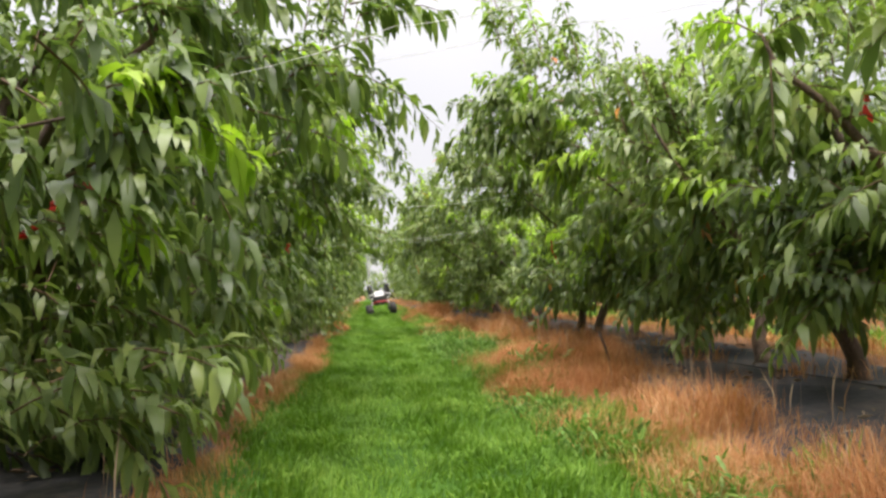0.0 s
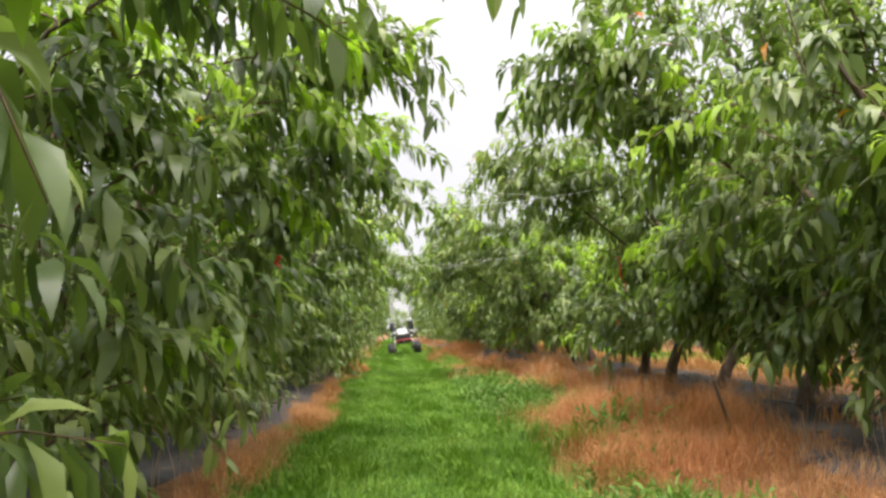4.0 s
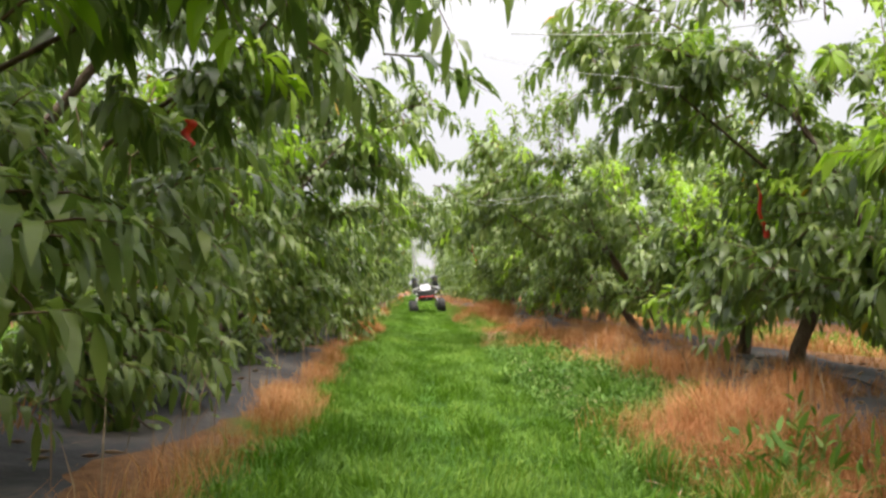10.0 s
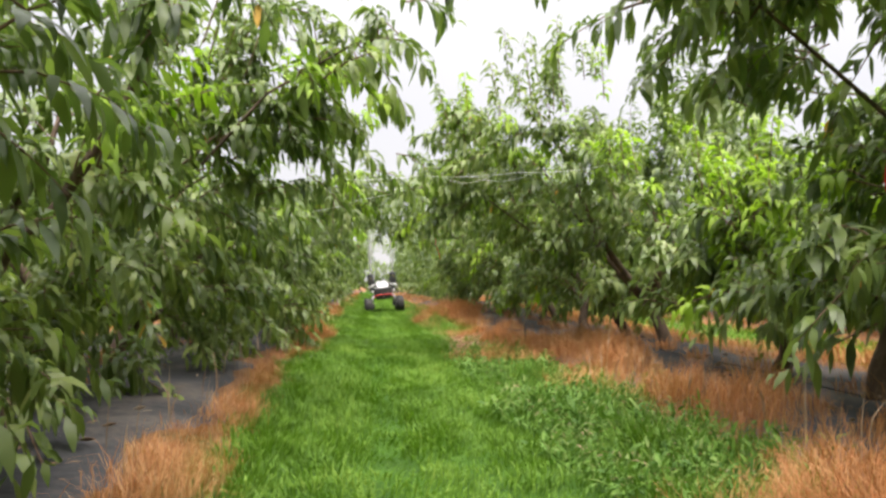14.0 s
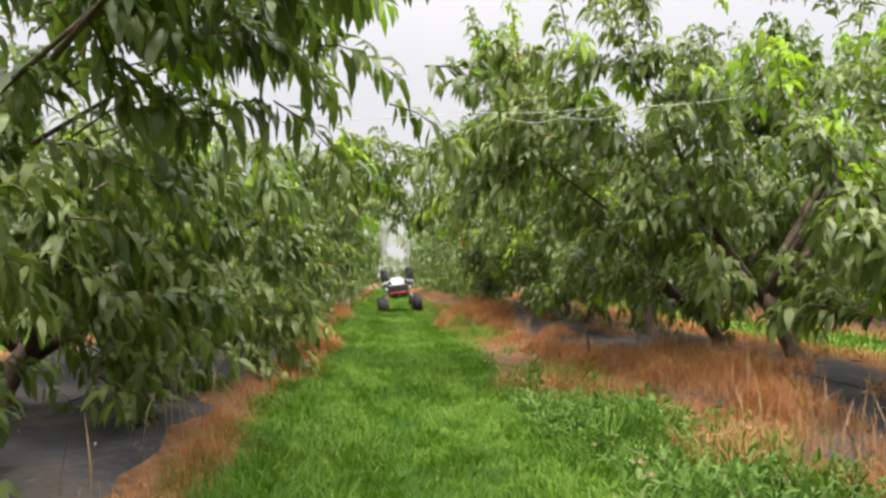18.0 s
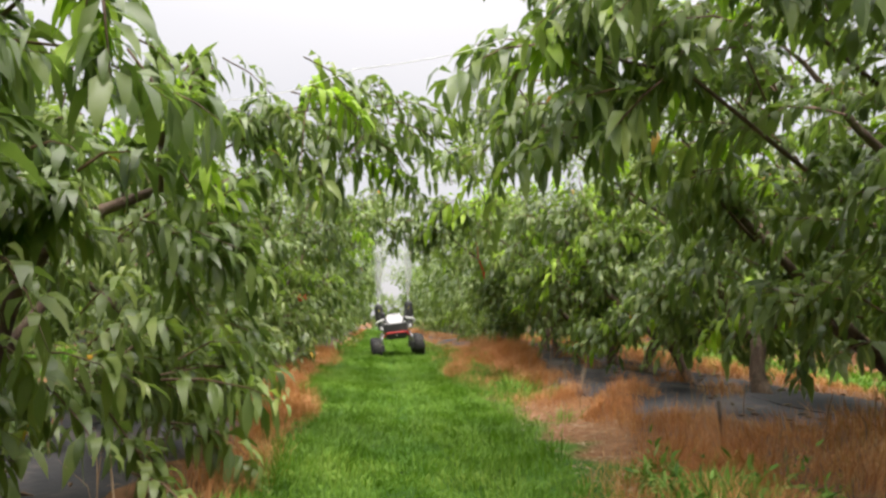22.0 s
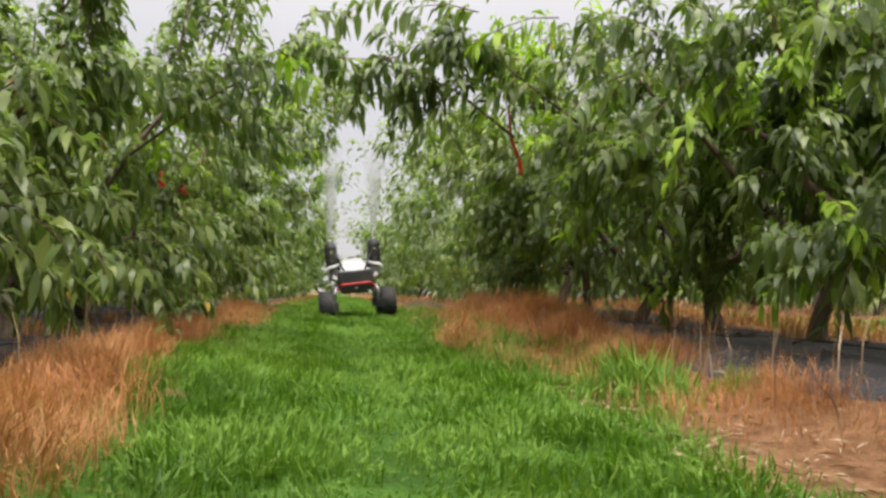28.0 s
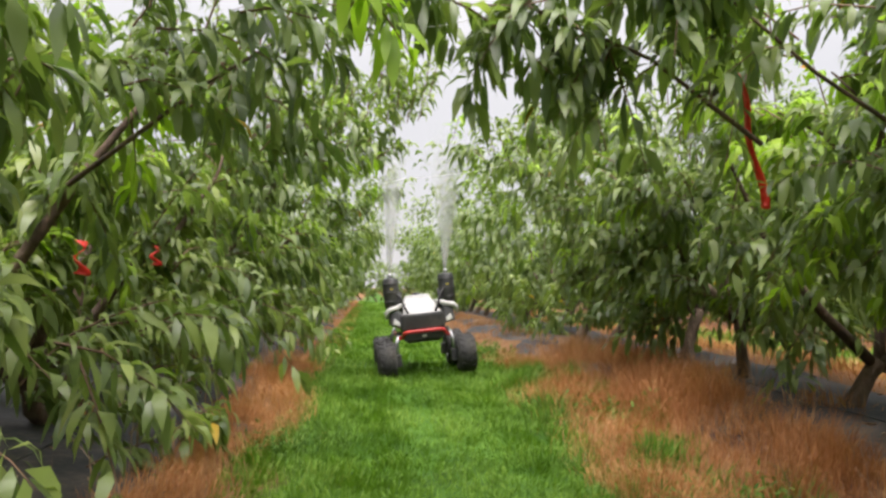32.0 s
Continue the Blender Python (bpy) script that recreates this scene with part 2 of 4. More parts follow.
def part(name, bm, mat, parent, label=""):
    me = bpy.data.meshes.new(name)
    bm.to_mesh(me)
    bm.free()
    me.materials.append(mat)
    ob = new(name, me)
    ob.parent = parent
    return tagged(ob, label)


def empty(name, m, label, category, group=""):
    ob = new(name)
    ob.matrix_world = m
    return tagged(ob, label, category, group)


def tube(points, radii, sides=8, closed=True):
    """Points and faces of a tube along points."""
    pts = [Vector(p) for p in points]
    verts, faces = [], []
    side = None
    for i, p in enumerate(pts):
        way = (pts[min(i + 1, len(pts) - 1)] - pts[max(i - 1, 0)]).normalized()
        if side is None:
            side = way.orthogonal().normalized()
        side = (side - way * side.dot(way)).normalized()
        up = way.cross(side)
        for k in range(sides):
            a = 2 * math.pi * k / sides
            verts.append(p + (side * math.cos(a) + up * math.sin(a)) * radii[i])
    for i in range(len(pts) - 1):
        for k in range(sides):
            a, b = i * sides + k, i * sides + (k + 1) % sides
            faces.append((a, b, b + sides, a + sides))
    if closed:
        faces.append(tuple(range(sides))[::-1])
        faces.append(tuple((len(pts) - 1) * sides + k for k in range(sides)))
    return verts, faces


# ---- ground ----
def make_ground():
    xs = np.concatenate([[-900, -300, -100, -45, -25], np.arange(-14, 15.01, 0.2), [25, 45, 100, 300, 900]])
    ys = np.concatenate([[-300, -100, -40, -15], np.arange(-5, 45, 0.3), np.arange(45, 90, 3), [120, 200, 400, 900, 2500]])
    X, Y = np.meshgrid(xs, ys)
    Z = np.where((np.abs(X) < 15) & (Y < 90), rise(X, Y), 0.0)
    v = np.stack([X, Y, Z], -1).reshape(-1, 3)
    nx, ny = len(xs), len(ys)
    i, j = np.meshgrid(np.arange(nx - 1), np.arange(ny - 1))
    a = (j * nx + i).ravel()
    tris = np.concatenate([np.stack([a, a + 1, a + nx + 1], 1), np.stack([a, a + nx + 1, a + nx], 1)])
    ob = new("ground", array_mesh("ground", v, tris, [GROUND]))
    tagged(ob, "orchard ground, green alley between strips of orange-brown dead grass", "ground", kind="structure")


def make_mat(x0, x1, label):
    """A strip of weed mat under a row of trees, with wandering edges."""
    ys = np.arange(-4, 70, 0.25)
    n = 14 if -4 < x0 < 2 else 5
    e0 = x0 + 0.10 * np.sin(ys * 1.1 + x0) + 0.07 * np.sin(ys * 2.7 + 1) + 0.04 * np.sin(ys * 6.1)
    e1 = x1 + 0.12 * np.sin(ys * 0.9 + x1) + 0.06 * np.sin(ys * 3.1 + 2) + 0.04 * np.sin(ys * 5.3)
    f = np.linspace(0, 1, n)
    X = e0[:, None] * (1 - f) + e1[:, None] * f
    Y = np.repeat(ys[:, None], n, 1)
    Z = rise(X, Y) + 0.012 + 0.012 * np.sin(X * 9 + np.sin(Y * 3)) * np.sin(Y * 4.3)
    Z[:, 0] -= 0.03
    Z[:, -1] -= 0.03
    v = np.stack([X, Y, Z], -1).reshape(-1, 3)
    i, j = np.meshgrid(np.arange(n - 1), np.arange(len(ys) - 1))
    a = (j * n + i).ravel()
    tris = np.concatenate([np.stack([a, a + 1, a + n + 1], 1), np.stack([a, a + n + 1, a + n], 1)])
    ob = new("weed_mat", array_mesh("weed_mat", v, tris, [MAT]))
    tagged(ob, label, "weed mat", kind="structure")


make_ground()
make_mat(-3.5, -0.89, "dark grey woven weed mat under the tree row, dusty")
make_mat(1.7, 3.9, "dark grey woven weed mat under the tree row, dusty")
make_mat(7.8, 9.7, "dark grey woven weed mat under a farther tree row")
make_mat(-9.0, -6.6, "dark grey woven weed mat under a farther tree row")
make_mat(13.0, 14.9, "dark grey woven weed mat under a farther tree row")
make_mat(-14.4, -12.2, "dark grey woven weed mat under a farther tree row")

# place along the row, spread, height
LEFT = [(1.3, 0.95, 2.9), (2.9, 1.08, 3.0), (4.4, 1.15, 3.2), (5.9, 1.12, 3.2), (7.4, 1.12, 3.2), (9.1, 1.0, 2.5), (10.7, 1.0, 2.6), (12.1, 0.92, 1.95), (13.6, 0.97, 2.1), (15.2, 1.1, 2.35), (16.8, 0.84, 1.95), (18.4, 0.9, 2.2), (20.0, 1.05, 2.6), (21.7, 1.1, 2.8), (23.2, 1.15, 3.0), (24.8, 1.18, 3.0)]
RIGHT = [(1.7, 1.0, 2.7), (3.2, 1.0, 2.45), (4.5, 1.05, 2.25), (5.8, 1.32, 3.3), (7.1, 0.9, 2.1), (8.7, 1.03, 3.0), (9.9, 0.85, 1.65), (11.2, 0.95, 2.0), (13.2, 1.42, 3.05), (14.7, 1.36, 2.8), (16.6, 1.0, 2.15), (18.0, 1.0, 2.1), (19.3, 1.25, 3.1), (20.7, 1.1, 2.65), (22.0, 1.15, 2.6), (23.4, 1.25, 2.6), (24.9, 1.36, 2.9)]

# ---- blades ----
RNG = np.random.default_rng(7)


def wave(x, y, s=0):
    return np.sin(1.3 * x + 0.8 * y + s) * np.sin(0.7 * y - 1.9 * x + 2 * s) + 0.6 * np.sin(3.1 * y + 2.2 * x + s) * np.sin(2.6 * x - 1.7 * y)


def blades(name, pts, height, width, lean, mat, label, category):
    """Bent kite-shaped blades standing on the points; one object of kind stuff."""
    n = len(pts)
    a = RNG.uniform(0, 2 * np.pi, n)
    lie = 3.0 * wave(pts[:, 0] * 2.5, pts[:, 1] * 2.5, 0.7)
    b = np.where(RNG.random(n) < 0.7, lie + RNG.normal(0, 0.7, n), a + np.pi / 2)
    a = b + np.pi / 2 + RNG.normal(0, 0.5, n)
    side = np.stack([np.cos(a), np.sin(a), np.zeros(n)], 1) * width[:, None] / 2
    tip = np.stack([np.cos(b) * lean, np.sin(b) * lean, np.sqrt(np.clip(1 - lean ** 2, 0.04, 1))], 1) * height[:, None]
    mid = np.stack([np.cos(b) * lean * 0.5, np.sin(b) * lean * 0.5, np.ones(n)], 1) * height[:, None] * 0.5
    v = np.stack([pts, pts + mid - side, pts + mid + side, pts + tip], 1).reshape(-1, 3)
    k = np.arange(n)[:, None] * 4
    tris = np.concatenate([k + np.array([[0, 2, 1]]), k + np.array([[1, 2, 3]])])
    ob = new(name, array_mesh(name, v, tris, [mat], smooth=False))
    return tagged(ob, label, category, kind="stuff")


def edge_left(y):
    return -0.66 - 0.18 * np.clip((y - 17) / 2.5, 0, 1) + 0.08 * np.sin(0.9 * y) + 0.06 * np.sin(2.3 * y + 1)


def bare(y):
    """A stretch where bare soil shows beside the grass."""
    return np.clip((y - 13.6) / 1.2, 0, 1) * np.clip((17.4 - y) / 0.9, 0, 1)


def weedy(y):
    """A stretch where green weeds stand between grass and dead grass."""
    return np.clip((y - 8.0) / 0.8, 0, 1) * np.clip((13.0 - y) / 0.8, 0, 1)


def edge_right(y):
    return 1.12 + 0.06 * weedy(y) - 0.12 * bare(y) - 0.16 * np.exp(-((y - 15.4) / 0.7) ** 2) + (0.16 - 0.10 * bare(y)) * np.sin(0.8 * y + 0.5) + 0.10 * np.sin(2.1 * y)


def on_ground(x, y):
    return np.stack([x, y, rise(x, y) - 0.004], 1)


def sow(x0, x1, y0, y1, density):
    n = int((x1 - x0) * (y1 - y0) * density)
    return RNG.uniform(x0, x1, n), RNG.uniform(y0, y1, n)


def mat_edge(y):
    return 2.12 + 0.15 * np.clip((y - 19.0) / 1.5, 0, 1) - 0.48 * np.exp(-((y - 17.1) / 1.5) ** 2) + 0.15 * np.sin(1.1 * y + 1) + 0.45 * np.exp(-((y - 13.3) / 1.0) ** 2) - 0.22 * np.exp(-((y - 10.9) / 0.8) ** 2)


def make_grass():
    x, y = sow(-0.95, 1.5, 2.0, 25, 3200)
    keep = (x > edge_left(y) + RNG.normal(0, 0.05, len(x))) & (x < edge_right(y) + RNG.normal(0, 0.10, len(x)))
    track = np.exp(-((x - 0.1) / 0.13) ** 2) + np.exp(-((x + 0.62) / 0.1) ** 2)
    keep &= RNG.random(len(x)) > 0.35 * track
    x, y = x[keep], y[keep]
    tall = np.clip(1 + 0.4 * wave(x, y) + 0.5 * wave(x * 5, y * 5, 3.0), 0.4, 1.55) * (1 - 0.45 * np.exp(-((x - 0.1) / 0.16) ** 2))
    h = RNG.uniform(0.034, 0.088, len(x)) * tall
    blades("grass", on_ground(x, y), h, RNG.uniform(0.005, 0.010, len(x)), RNG.uniform(0.1, 0.85, len(x)), GRASS, "lush green mown grass along the orchard alley", "grass")
    # longer tufts
    cx, cy = sow(-0.8, 1.3, 2.2, 25, 55)
    keep = (cx > edge_left(cy)) & (cx < edge_right(cy)) & (RNG.random(len(cx)) < np.clip(0.5 + 0.5 * wave(cx * 0.8, cy * 0.8, 1.0), 0.1, 1))
    cx, cy = np.repeat(cx[keep], 14), np.repeat(cy[keep], 14)
    x, y = cx + RNG.normal(0, 0.035, len(cx)), cy + RNG.normal(0, 0.035, len(cx))
    blades("grass_tufts", on_ground(x, y), RNG.uniform(0.045, 0.105, len(x)), RNG.uniform(0.005, 0.009, len(x)), RNG.uniform(0.3, 0.9, len(x)), GRASS, "longer tufts of green grass in the alley", "grass")
    # lush patches that stand above the rest
    cx, cy = sow(-0.7, 1.15, 2.2, 25, 9)
    keep = (cx > edge_left(cy) + 0.05) & (cx < edge_right(cy) - 0.02) & (np.abs(cx - 0.1) > 0.18)
    cx, cy = np.repeat(cx[keep], 60), np.repeat(cy[keep], 60)
    x, y = cx + RNG.normal(0, 0.085, len(cx)), cy + RNG.normal(0, 0.085, len(cx))
    blades("grass_tufts", on_ground(x, y), RNG.uniform(0.05, 0.112, len(x)), RNG.uniform(0.005, 0.010, len(x)), RNG.uniform(0.15, 0.8, len(x)), GRASS, "lush taller patches of green grass in the alley", "grass")
    # grassy bushes at the foot of the dead grass
    for bx, by, br, bh in ((1.24, 17.7, 0.14, 0.30), (1.02, 22.3, 0.11, 0.27), (0.98, 23.5, 0.13, 0.28), (1.3, 21.0, 0.09, 0.26), (1.22, 13.2, 0.12, 0.30), (1.3, 9.1, 0.12, 0.28), (1.15, 6.4, 0.12, 0.26), (1.25, 11.5, 0.12, 0.28), (1.2, 3.9, 0.12, 0.26), (1.1, 19.6, 0.10, 0.24), (1.32, 24.3, 0.10, 0.26)):
        n = 420
        x, y = bx + RNG.normal(0, br, n), by + RNG.normal(0, br, n)
        far = np.hypot(x - bx, y - by) / br
        blades("grass_bush", on_ground(x, y), bh * RNG.uniform(0.5, 1.1, n) * np.clip(1.15 - 0.3 * far, 0.3, 1.1), RNG.uniform(0.007, 0.013, n), RNG.uniform(0.1, 0.75, n), GRASS, "dense green grass bush at the edge of the dead grass", "grass")
    # green tufts scattered through the edge of the dead grass
    cx, cy = sow(0.9, 1.75, 2.2, 25, 13)
    keep = (cx > edge_right(cy) - 0.15) & (RNG.random(len(cx)) > 0.75 * bare(cy)) & (RNG.random(len(cx)) < np.clip(1.25 - 1.2 * (cx - edge_right(cy)), 0.1, 1))
    cx, cy = np.repeat(cx[keep], 55), np.repeat(cy[keep], 55)
    x, y = cx + RNG.normal(0, 0.06, len(cx)), cy + RNG.normal(0, 0.06, len(cx))
    blades("grass_tufts", on_ground(x, y), RNG.uniform(0.07, 0.20, len(x)), RNG.uniform(0.004, 0.009, len(x)), RNG.uniform(0.2, 0.9, len(x)), GRASS, "green tufts among the dead grass", "grass")
    x, y = sow(-0.9, 1.4, 25, 60, 600)
    blades("grass", on_ground(x, y), RNG.uniform(0.05, 0.11, len(x)), RNG.uniform(0.015, 0.03, len(x)), RNG.uniform(0.1, 0.8, len(x)), GRASS, "green grass far along the orchard alley", "grass")
    x, y = sow(-0.8, 1.2, -4, 2.0, 900)
    blades("grass", on_ground(x, y), RNG.uniform(0.05, 0.11, len(x)), RNG.uniform(0.010, 0.02, len(x)), RNG.uniform(0.1, 0.8, len(x)), GRASS, "green grass at the start of the alley", "grass")
    for x0, x1 in ((5.3, 7.2), (-6.4, -4.2)):
        x, y = sow(x0, x1, 2, 45, 160)
        blades("grass", on_ground(x, y), RNG.uniform(0.08, 0.16, len(x)), RNG.uniform(0.03, 0.05, len(x)), RNG.uniform(0.1, 0.8, len(x)), GRASS, "green grass in the neighbouring alley", "grass")


def make_straw():
    for x0, x1, y0, y1, d, k in ((-1.35, -0.5, 2.0, 26, 5200, 0.55), (0.8, 2.75, 2.0, 26, 5600, 0.55), (-1.3, -0.6, 26, 60, 700, 1.4), (1.0, 2.6, 26, 60, 700, 1.4), (3.7, 5.5, 2, 40, 850, 1.8), (6.9, 8.0, 2, 40, 450, 2.2), (-4.3, -3.4, 8, 40, 400, 1.6)):
        x, y = sow(x0, x1, y0, y1, d)
        clump = 0.35 * wave(x * 1.4, y * 1.4, 2.0) - 0.25
        if y1 == 26:
            hx, hy = sow(x0, x1, y0, y1, 2.4)
            hr = RNG.uniform(0.14, 0.34, len(hx))
            for a, b, r in zip(hx, hy, hr):
                d2 = ((x - a) / r) ** 2 + ((y - b) / (1.4 * r)) ** 2
                clump = np.maximum(clump, np.where(d2 < 4, 1.25 * np.exp(-d2) - 0.25 * (d2 > 1.5), -1))
        if x1 > 0 and y1 == 26:
            clump = clump + 0.3 * np.clip((y - 19.4) / 1.0, 0, 1)
        keep = RNG.random(len(x)) < np.clip((0.5 if x1 > 0 else 0.75) + 0.75 * clump, 0.06, 1)
        if y1 == 26:
            if x1 < 0:
                keep &= (x < edge_left(y) + RNG.normal(0, 0.06, len(x))) & (x > -0.86 - 0.38 * np.clip((y - 15.8) / 1.8, 0, 1) + 0.06 * np.sin(1.9 * y) + RNG.normal(0, 0.05, len(x)))
            else:
                keep &= (x > edge_right(y) + 0.72 * bare(y) + 0.38 * weedy(y) + RNG.normal(0, 0.12, len(x))) & (x < mat_edge(y) + RNG.normal(0, 0.07, len(x)))
        if x1 < 0:
            clump = clump + 0.15 * np.clip((y - 13.5) / 2, 0, 1)
        x, y, clump = x[keep], y[keep], clump[keep]
        h = RNG.uniform(0.05, 0.20, len(x)) * np.clip(0.9 + 0.9 * clump, 0.3, 2.2) * (0.62 if x1 < 0 else 1.9 if x0 > 3 else 1.0) * np.where(x > 0, np.interp(x - mat_edge(y), [-0.7, -0.35, 0.0], [0.85, 1.15, 0.9]) * (1 - 0.4 * np.clip((y - 13.3) / 0.8, 0, 1) * np.clip((19.6 - y) / 0.8, 0, 1)), 1)
        blades("dead_grass", on_ground(x, y), h, RNG.uniform(0.0035, 0.0068, len(x)) * k, RNG.uniform(0.2, 0.95, len(x)), STRAW, "orange-brown sprayed-off dead grass beside the weed mat", "dead grass")

    # rounded mounds that stand above the rest
    for bx, by, br, bh in ((1.96, 11.4, 0.27, 0.34), (2.08, 9.5, 0.28, 0.36), (2.0, 8.0, 0.25, 0.33), (1.55, 13.9, 0.17, 0.26), (2.2, 12.3, 0.30, 0.36), (2.43, 14.0, 0.26, 0.33), (1.9, 10.1, 0.24, 0.30), (2.0, 16.6, 0.22, 0.26), (1.95, 14.1, 0.22, 0.26), (1.85, 21.9, 0.26, 0.30), (1.8, 20.2, 0.25, 0.30), (1.62, 18.9, 0.22, 0.26), (1.75, 16.2, 0.18, 0.22), (2.3, 22.8, 0.28, 0.30), (2.1, 6.9, 0.22, 0.28), (2.4, 8.6, 0.24, 0.30), (1.75, 5.5, 0.22, 0.27), (1.75, 19.5, 0.24, 0.30), (2.0, 21.0, 0.26, 0.32), (-0.98, 18.6, 0.17, 0.26), (-1.08, 19.8, 0.17, 0.26), (-0.9, 17.0, 0.14, 0.22), (-1.12, 23.5, 0.18, 0.26), (-1.05, 22.0, 0.15, 0.20), (-1.0, 15.9, 0.14, 0.20)):
        n = 1000
        a, q = RNG.uniform(0, 2 * np.pi, n), np.sqrt(RNG.random(n)) * 1.35
        x, y = bx + np.cos(a) * q * br, by + np.sin(a) * q * br * 1.25
        dome = np.clip(1 - (q / 1.45) ** 2, 0.15, 1)
        blades("dead_grass_mound", on_ground(x, y), bh * dome * RNG.uniform(0.45, 1.12, n), RNG.uniform(0.0025, 0.005, n), RNG.uniform(0.1, 0.9, n), STRAW, "bushy mound of orange-brown dead grass", "dead grass")

    # pale dry stalks that stand out of the dead grass
    y = RNG.uniform(2.3, 25, 420)
    x = np.where(RNG.random(420) < 0.7, mat_edge(y) + RNG.normal(-0.12, 0.14, 420), -0.95 - 0.3 * np.clip((y - 16) / 2, 0, 1) + RNG.normal(0, 0.08, 420))
    blades("dry_stalks", on_ground(x, y), RNG.uniform(0.22, 0.44, 420), RNG.uniform(0.004, 0.008, 420), RNG.uniform(0.05, 0.5, 420), LITTER, "pale dry stalks standing out of the dead grass", "dead grass")

    # tufts at the feet of the trees
    cx, cy = [], []
    for y in [t[0] for t in RIGHT]:
        cx += [ROW_RIGHT + RNG.normal(-0.1, 0.12), ROW_RIGHT + RNG.normal(-0.35, 0.15)]
        cy += [y + RNG.normal(0, 0.12), y + RNG.normal(0.2, 0.25)]
    for y in [t[0] for t in LEFT]:
        cx.append(ROW_LEFT + RNG.normal(0.15, 0.15))
        cy.append(y + RNG.normal(0, 0.2))
    cx, cy = np.repeat(cx, 70), np.repeat(cy, 70)
    x, y = cx + RNG.normal(0, 0.07, len(cx)), cy + RNG.normal(0, 0.09, len(cx))
    p = on_ground(x, y)
    p[:, 2] += 0.012
    blades("dead_grass_tufts", p, RNG.uniform(0.06, 0.20, len(x)), RNG.uniform(0.004, 0.008, len(x)), RNG.uniform(0.2, 0.95, len(x)), STRAW, "dry dead grass tufts at the feet of the trees", "dead grass")




make_grass()
make_straw()

# ---- trees ----


def leaf_cloud(base, way, length, droop, count, rng, size, detail, hang=1.0):
    """Leaves along shoots. base, way: n x 3; length, droop: n. Returns points, triangles, the shoots' paths and leaf tones."""
    n = len(base)
    s = np.tile((np.arange(count) + 0.5) / count, (n, 1)) + rng.normal(0, 0.4 / count, (n, count))
    s = np.clip(s, 0.02, 1.0) ** 0.85
    P = base[:, None] + way[:, None] * (length[:, None] * s)[..., None]
    P[..., 2] -= droop[:, None] * length[:, None] * s ** 2
    T = way[:, None] - np.array([0, 0, 1.0]) * (2 * droop[:, None] * s)[..., None]
    T /= np.linalg.norm(T, axis=-1, keepdims=True)
    side = rng.normal(0, 1, (n, count, 3))
    side -= T * (side * T).sum(-1, keepdims=True)
    side /= np.linalg.norm(side, axis=-1, keepdims=True)
    down = np.array([0, 0, -hang])
    D = T * rng.uniform(0.3, 0.9, (n, count, 1)) + side * 0.85 + down * rng.uniform(-0.45, 0.35, (n, count, 1))
    D /= np.linalg.norm(D, axis=-1, keepdims=True)
    E = D * 0.5 + down * rng.uniform(0.6, 1.9, (n, count, 1)) + rng.normal(0, 0.15, (n, count, 3))
    E /= np.linalg.norm(E, axis=-1, keepdims=True)
    W = np.cross(D, rng.normal(0, 0.45, (n, count, 3)) + np.array([0, 0, 1.0]))
    W /= np.linalg.norm(W, axis=-1, keepdims=True) + 1e-6
    L = size * rng.uniform(0.7, 1.2, (n, count, 1)) * (1 - 0.35 * (s[..., None] > 0.9))
    B = 0.31 * L * rng.uniform(0.8, 1.15, (n, count, 1)) / 2
    N = np.cross(W, D)
    P0 = P + D * 0.012

    def bent(f):
        return P0 + L * (D * f * (1 - f) * 1.1 + (D * 0.35 + E * 0.75) * f * f + D * 0.1 * f)
    if detail:
        M1, M2 = bent(0.38), bent(0.72)
        rows = [P0, M1 - W * B + N * B * 0.45, M1, M1 + W * B + N * B * 0.45, M2 - W * B * 0.72 + N * B * 0.2, M2 + W * B * 0.72 + N * B * 0.2, bent(1.0)]
        face = np.array([[0, 2, 1], [0, 3, 2], [1, 2, 4], [2, 5, 4], [2, 3, 5], [4, 5, 6]])
    else:
        M1, M2 = bent(0.36), bent(0.68)
        rows = [P0, M1 - W * B, M1 + W * B, M2 - W * B * 0.75, M2 + W * B * 0.75, bent(1.0)]
        face = np.array([[0, 2, 1], [1, 2, 4], [1, 4, 3], [3, 4, 5]])
    v = np.stack(rows, 2)
    k = v.shape[2]
    v = v.reshape(-1, 3)
    m = n * count
    tris = (np.arange(m)[:, None, None] * k + face[None]).reshape(-1, 3)
    return v, tris, len(face)


def stems(base, way, length, droop, rng):
    """Thin three-sided twigs along the shoots."""
    n = len(base)
    s = np.array([0, 0.35, 0.7, 1.0])
    P = base[:, None] + way[:, None] * (length[:, None] * s)[..., None]
    P[..., 2] -= droop[:, None] * length[:, None] * s ** 2
    a = np.array([0, 2.09, 4.19])
    r = np.array([0.006, 0.005, 0.0035, 0.0015])
    ring = np.stack([np.cos(a), np.sin(a), np.zeros(3)], 1)
    cross = np.cross(way, np.array([0.3, 0.2, 1.0]))
    cross /= np.linalg.norm(cross, axis=1, keepdims=True) + 1e-6
    up = np.cross(cross, way)
    off = cross[:, None, None] * ring[None, None, :, 0:1] + up[:, None, None] * ring[None, None, :, 1:2]
    v = (P[:, :, None] + off * r[None, :, None, None]).reshape(-1, 3)
    f = []
    for i in range(3):
        for k in range(3):
            b, c = i * 3 + k, i * 3 + (k + 1) % 3
            f += [[b, c, c + 3], [b, c + 3, b + 3]]
    tris = (np.arange(n)[:, None, None] * 12 + np.array(f)[None]).reshape(-1, 3)
    return v, tris


